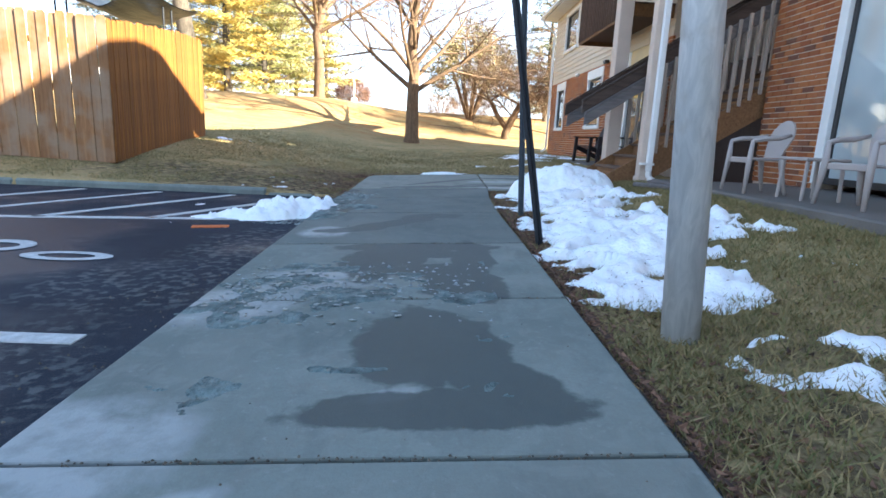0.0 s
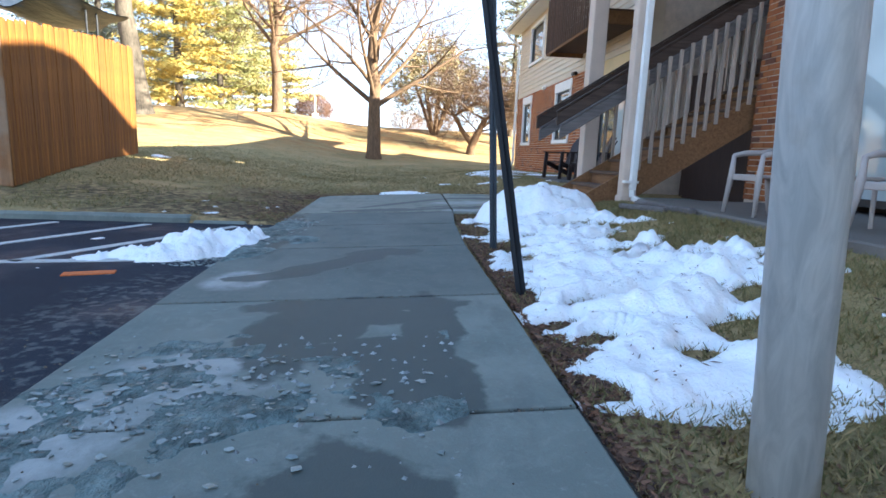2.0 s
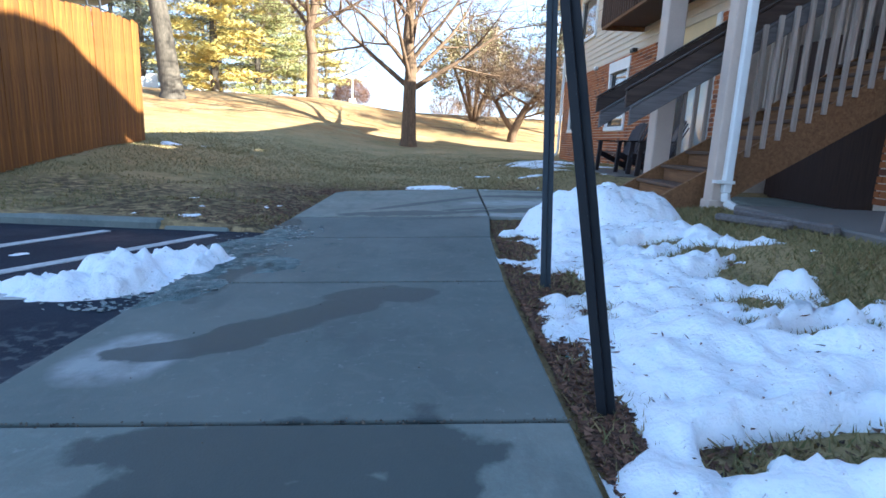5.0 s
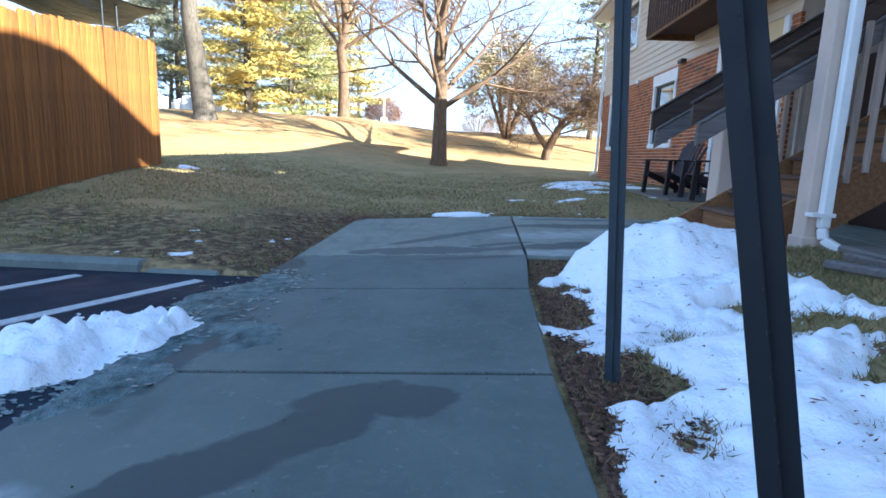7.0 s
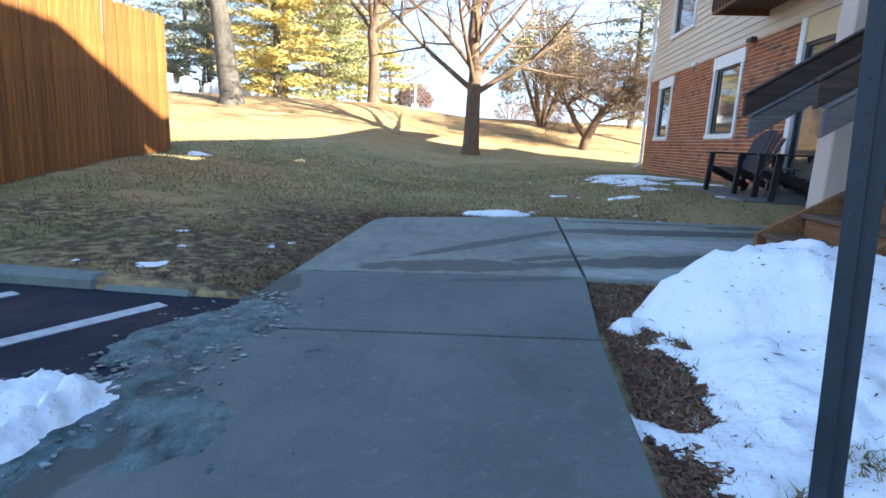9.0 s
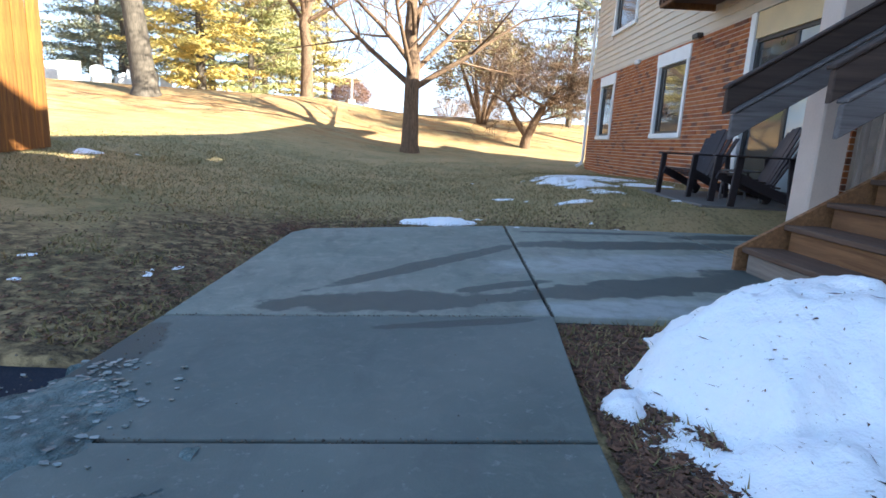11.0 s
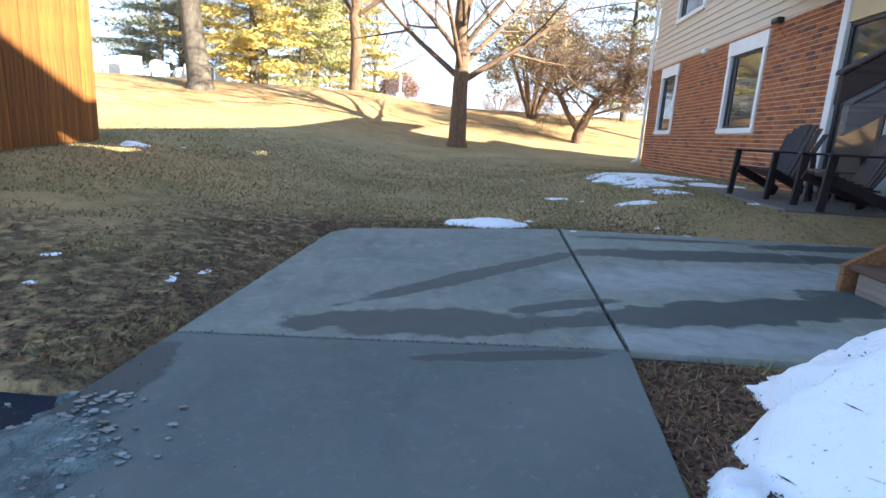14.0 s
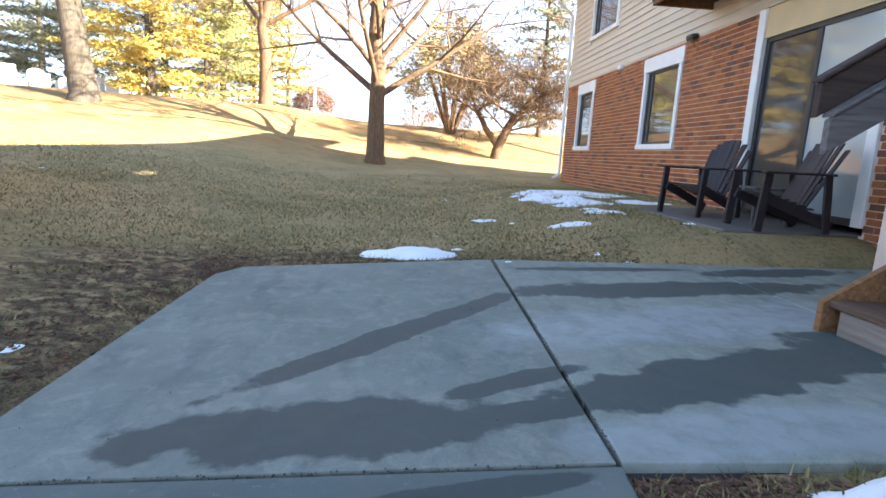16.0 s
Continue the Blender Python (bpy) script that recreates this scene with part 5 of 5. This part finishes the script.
# handicap mark on the asphalt, worn to two ovals
for x, y, a, b in ((-3.3, -4.48, 0.30, 0.13), (-3.95, -4.25, 0.26, 0.20)):
    bm = bmesh.new()
    outer = [bm.verts.new((x + a * math.cos(t_ * 0.2618), y + b * math.sin(t_ * 0.2618), -0.169)) for t_ in range(24)]
    inner = [bm.verts.new((x + a * 0.62 * math.cos(t_ * 0.2618), y + b * 0.5 * math.sin(t_ * 0.2618), -0.169)) for t_ in range(24)]
    for i in range(24):
        bm.faces.new((outer[i], outer[(i + 1) % 24], inner[(i + 1) % 24], inner[i]))
    tagged(part("pavement_symbol", bm, WHITE_LINE), "worn white painted symbol on the asphalt", "road marking", kind="structure")

ORANGE = plain("orange_marking_paint", (0.55, 0.16, 0.04), 0.8, vary=0.4, scale=25)
tagged(part("paint_mark", beam((-3.02, -3.22, -0.172), (-2.72, -3.12, -0.172), 0.10, 0.012, 0.003), ORANGE), "faded orange paint mark on the asphalt", "road marking", kind="structure")

# ---------- trees and the hill ----------
bare_tree(-1.80, 18.1, 12.5, 0.30, 2.3, 3, "bare maple with spreading limbs on the sunlit lawn", 18, twiggy=True, spread=0.75, rise=0.6)
bare_tree(-8.4, 29.0, 15.0, 0.33, 4.0, 8, "tall bare tree on the grassy hill", 16, twiggy=True, rise=0.6)
bare_tree(-12.8, 20.1, 17.0, 0.44, 7.5, 21, "large bare tree with a thick grey trunk", 9, BARK_GREY, lean=-0.1)
pine(-14.6, 29.5, 15.0, 4.6, 4, NEEDLE_GOLD, "golden sunlit conifer on the hill", 0.03, 1.7)
pine(-22.0, 35.0, 16.0, 6.0, 5, NEEDLE_BLUE, "dark blue-green conifer behind the lawn", 0.04, 1.2)
pine(-15.0, 39.0, 15.0, 5.5, 6, NEEDLE_GREEN, "olive conifer behind the bare tree", 0.04, 1.4)
pine(-11.6, 43.0, 11.0, 5.0, 7, NEEDLE_OLIVE, "yellow-olive conifer at the brow of the hill", 0.04, 1.4)
pine(-20.0, 44.0, 18.0, 6.0, 9, NEEDLE_BLUE, "tall olive conifer at the back", 0.04, 1.2)
pine(-28.0, 42.0, 15.0, 6.0, 10, NEEDLE_BLUE, "blue-green conifer near the graves")
pine(-17.5, 50.0, 18.0, 6.0, 14, NEEDLE_OLIVE, "tall yellow-olive conifer on the hilltop")
pine(7.2, 31.0, 11.0, 3.6, 12, NEEDLE_BLUE, "dark conifer behind the apartments", 0.06)
pine(10.5, 24.0, 14.0, 4.2, 15, NEEDLE_BLUE, "tall dark conifer beside the apartments", 0.3)
for x, y, h, sd in ((-24.5, 52, 17, 31), (-13.0, 56, 15, 32), (-31, 50, 15, 33), (-17, 58, 18, 34)):
    bare_tree(x, y, h, 0.22, 3.0, sd, "slender bare tree on the far hilltop", 10, BARK_GREY)


def crab_tree(x, y, seed):
    """Low leaning fruit tree with a tangled twig crown."""
    rnd = random.Random(seed)
    t = thing("crabapple_tree", "low leaning crabapple with a tangle of bare twigs", "tree", at=(x, y, lawn_z(x, y)))
    tb = Tubes()
    tb.add([Vector((0, 0, -0.2)), Vector((0.05, 0, 0.4)), Vector((0.35, 0, 1.1)), Vector((0.75, 0, 1.9))], [0.28, 0.22, 0.19, 0.15], 10)
    tb.add([Vector((0.1, 0, 0.5)), Vector((-0.5, 0.1, 1.3)), Vector((-0.9, 0, 2.0))], [0.16, 0.13, 0.10], 8)
    ob_from("trunk", tb.v, tb.f, BARK, t, smooth=True)
    tb = Tubes()
    for p, r in ((Vector((0.75, 0, 1.9)), 0.11), (Vector((-0.9, 0, 2.0)), 0.09), (Vector((0.4, 0, 1.2)), 0.08)):
        for i in range(6):
            a = rnd.uniform(0, 6.28)
            grow(tb, p, Vector((math.cos(a) * 0.9, math.sin(a) * 0.9, rnd.uniform(0.2, 1.0))), rnd.uniform(1.8, 2.9), r * rnd.uniform(0.5, 0.9), 1, rnd, 0.9, 0.05, (5, 6, 6, 5))
    ob_from("bough", tb.v, tb.f, BARK, t, smooth=True)
    return t


crab_tree(3.25, 22.4, 2)


def round_shrub(x, y, w, h, seed, mat, label, name="shrub", n=900, leaf=0.12, lift=0.0, trunk=0.07, rough=0.12):
    rnd = random.Random(seed)
    t = thing(name, label, "shrub", at=(x, y, lawn_z(x, y)))
    for i in range(9):
        a = i * 0.7
        tb = Tubes()
        tb.add([Vector((0.1 * math.cos(a), 0.1 * math.sin(a), -0.1)), Vector((w * 0.2 * math.cos(a), w * 0.2 * math.sin(a), h * 0.4)), Vector((w * 0.36 * math.cos(a), w * 0.36 * math.sin(a), h * 0.75))], [trunk, trunk * 0.6, 0.015], 5)
        ob_from("stem", tb.v, tb.f, BARK, t, smooth=True)
    V, F = [], []
    for i in range(n):
        th, ph = rnd.uniform(0, 6.283), math.acos(rnd.uniform(-0.75, 1))
        rr = rnd.uniform(0.72, 1.04) * (1 + rough * noise.noise((math.cos(th) * 2, math.sin(th) * 2, ph + seed)))
        c = Vector((w / 2 * rr * math.sin(ph) * math.cos(th), w / 2 * rr * math.sin(ph) * math.sin(th), lift + (h - lift) * (0.5 + 0.5 * rr * math.cos(ph))))
        clumps(V, F, c, 0.16, 12, rnd, 0.9, leaf)
    ob_from("crown", V, F, mat, t)
    return t


round_shrub(-8.0, 42.0, 3.2, 2.1, 3, BUSH, "rounded russet-brown clipped shrub on the hill", n=900)
round_shrub(1.6, 27.5, 5.2, 5.6, 5, JUNIPER, "rounded dull green juniper with brown twigs", "juniper", 1100, 0.2, 1.2, 0.12, 0.75)
round_shrub(0.2, 52.0, 3.5, 2.4, 6, TWIG, "pale brown bare thicket in the distance", n=500)
round_shrub(3.0, 46.0, 4.0, 2.6, 7, TWIG, "pale brown bare thicket in the distance", n=500)

# marker before the shrub
mx, my = -7.7, 40.5
marker = thing("marker_post", "slim post on a white block before the shrub", "post", at=(mx, my, lawn_z(mx, my)))
part("block", box(-0.25, -0.25, -0.1, 0.25, 0.25, 0.55, 0.03), WHITE, marker)
part("shaft", box(-0.07, -0.07, 0.55, 0.07, 0.07, 2.0, 0.01), BEIGE, marker)

STONE_PALE = plain("pale_gravestone", (0.72, 0.71, 0.68), 0.8, vary=0.2)


def headstone(x, y, w, h, d, turn, rounded):
    t = thing("headstone", "pale stone grave marker on the hilltop" if not rounded else "pale round-topped gravestone on the hilltop", "gravestone", "gravestones", (x, y, lawn_z(x, y)))
    t.rotation_euler = (0, 0, radians(turn))
    pts = [(-w / 2, 0.1), (w / 2, 0.1)]
    pts += [(w / 2 * math.cos(math.pi * i / 8), h - w * 0.3 + w * 0.3 * math.sin(math.pi * i / 8)) for i in range(9)] if rounded else [(w / 2, h), (-w / 2, h)]
    bm = bmesh.new()
    A = [bm.verts.new((px, -d / 2, pz)) for px, pz in pts]
    B = [bm.verts.new((px, d / 2, pz)) for px, pz in pts]
    bm.faces.new(A)
    bm.faces.new(B[::-1])
    for i in range(len(pts)):
        bm.faces.new((A[i], A[(i + 1) % len(pts)], B[(i + 1) % len(pts)], B[i]))
    part("stone", bm, STONE_PALE, t)
    part("base", box(-w / 2 - 0.1, -d / 2 - 0.08, -0.3, w / 2 + 0.1, d / 2 + 0.08, 0.1, 0.02), STONE_PALE, t)
    return t


random.seed(4)
for i in range(16):
    k = i / 15
    headstone(-24.5 + 8.0 * k + random.uniform(-0.3, 0.3), 27.5 + 3.5 * k + random.uniform(-0.8, 1.2), random.uniform(0.5, 1.1), random.uniform(0.7, 1.4), 0.25, random.uniform(10, 40), i % 3 == 1)

# ---------- bricks ----------
BRICK_BM = {}


def brick_mesh(length):
    key = round(length, 3)
    if key not in BRICK_BM:
        me = bpy.data.meshes.new("brick")
        bm = box(-0.004, 0, 0, 0.05, length, COURSE - 0.012)
        bmesh.ops.bevel(bm, geom=[e for e in bm.edges if all(v.co.x < 0 for v in e.verts)], offset=0.004, segments=1, profile=0.5, affect="EDGES")
        bmesh.ops.recalc_face_normals(bm, faces=bm.faces)
        bm.to_mesh(me)
        bm.free()
        me.materials.append(BRICK)
        BRICK_BM[key] = me
    return BRICK_BM[key]


def lay_bricks(wall, y0, y1, z0, z1, holes, single):
    """Running bond; bricks in the stretch `single` are objects, the rest one joined mesh."""
    V, F = [], []
    row = 0
    z = z0
    while z < z1 - COURSE * 0.6:
        y = y0 - (row % 2) * BLEN / 2
        while y < y1:
            a, b = max(y, y0), min(y + BLEN - 0.012, y1)
            spans = [(a, b)]
            for h in holes:
                if h.z0 - COURSE * 0.5 < z < h.z1 - COURSE * 0.5:
                    spans = [(p, q) for s, e in spans for p, q in ((s, min(e, h.y0 - 0.012)), (max(s, h.y1 + 0.012), e)) if q - p > 0.03]
            for s, e in spans:
                if e - s < 0.03:
                    continue
                if single[0] < s < single[1]:
                    ob = new("brick", brick_mesh(e - s))
                    ob.location = (FX + random.uniform(-0.003, 0.003), s, z)
                    ob.parent = wall
                else:
                    k = len(V)
                    x0, x1, zt = FX - 0.004 + random.uniform(-0.003, 0.003), FX + 0.05, z + COURSE - 0.012
                    V += [(x0, s, z), (x0, e, z), (x0, e, zt), (x0, s, zt), (x1, s, z), (x1, e, z), (x1, e, zt), (x1, s, zt)]
                    F += [(k + 3, k + 2, k + 1, k), (k, k + 1, k + 5, k + 4), (k + 2, k + 3, k + 7, k + 6), (k + 1, k + 2, k + 6, k + 5), (k + 3, k, k + 4, k + 7)]
            y += BLEN
        row += 1
        z += COURSE
    ob = ob_from("brickwork", V, F, BRICK_JOINED, wall)
    return tagged(ob, kind="stuff")


random.seed(6)
lay_bricks(wall_near, -9.0, NEAR_Y, 0.29, 4.35, [DOOR_NEAR], (-1.25, -0.3))
lay_bricks(wall_far, FAR_Y0, FAR_Y1, 0.10, BRICK_TOP, [WIN1, WIN2, DOOR_FAR], (5.8, 7.4))
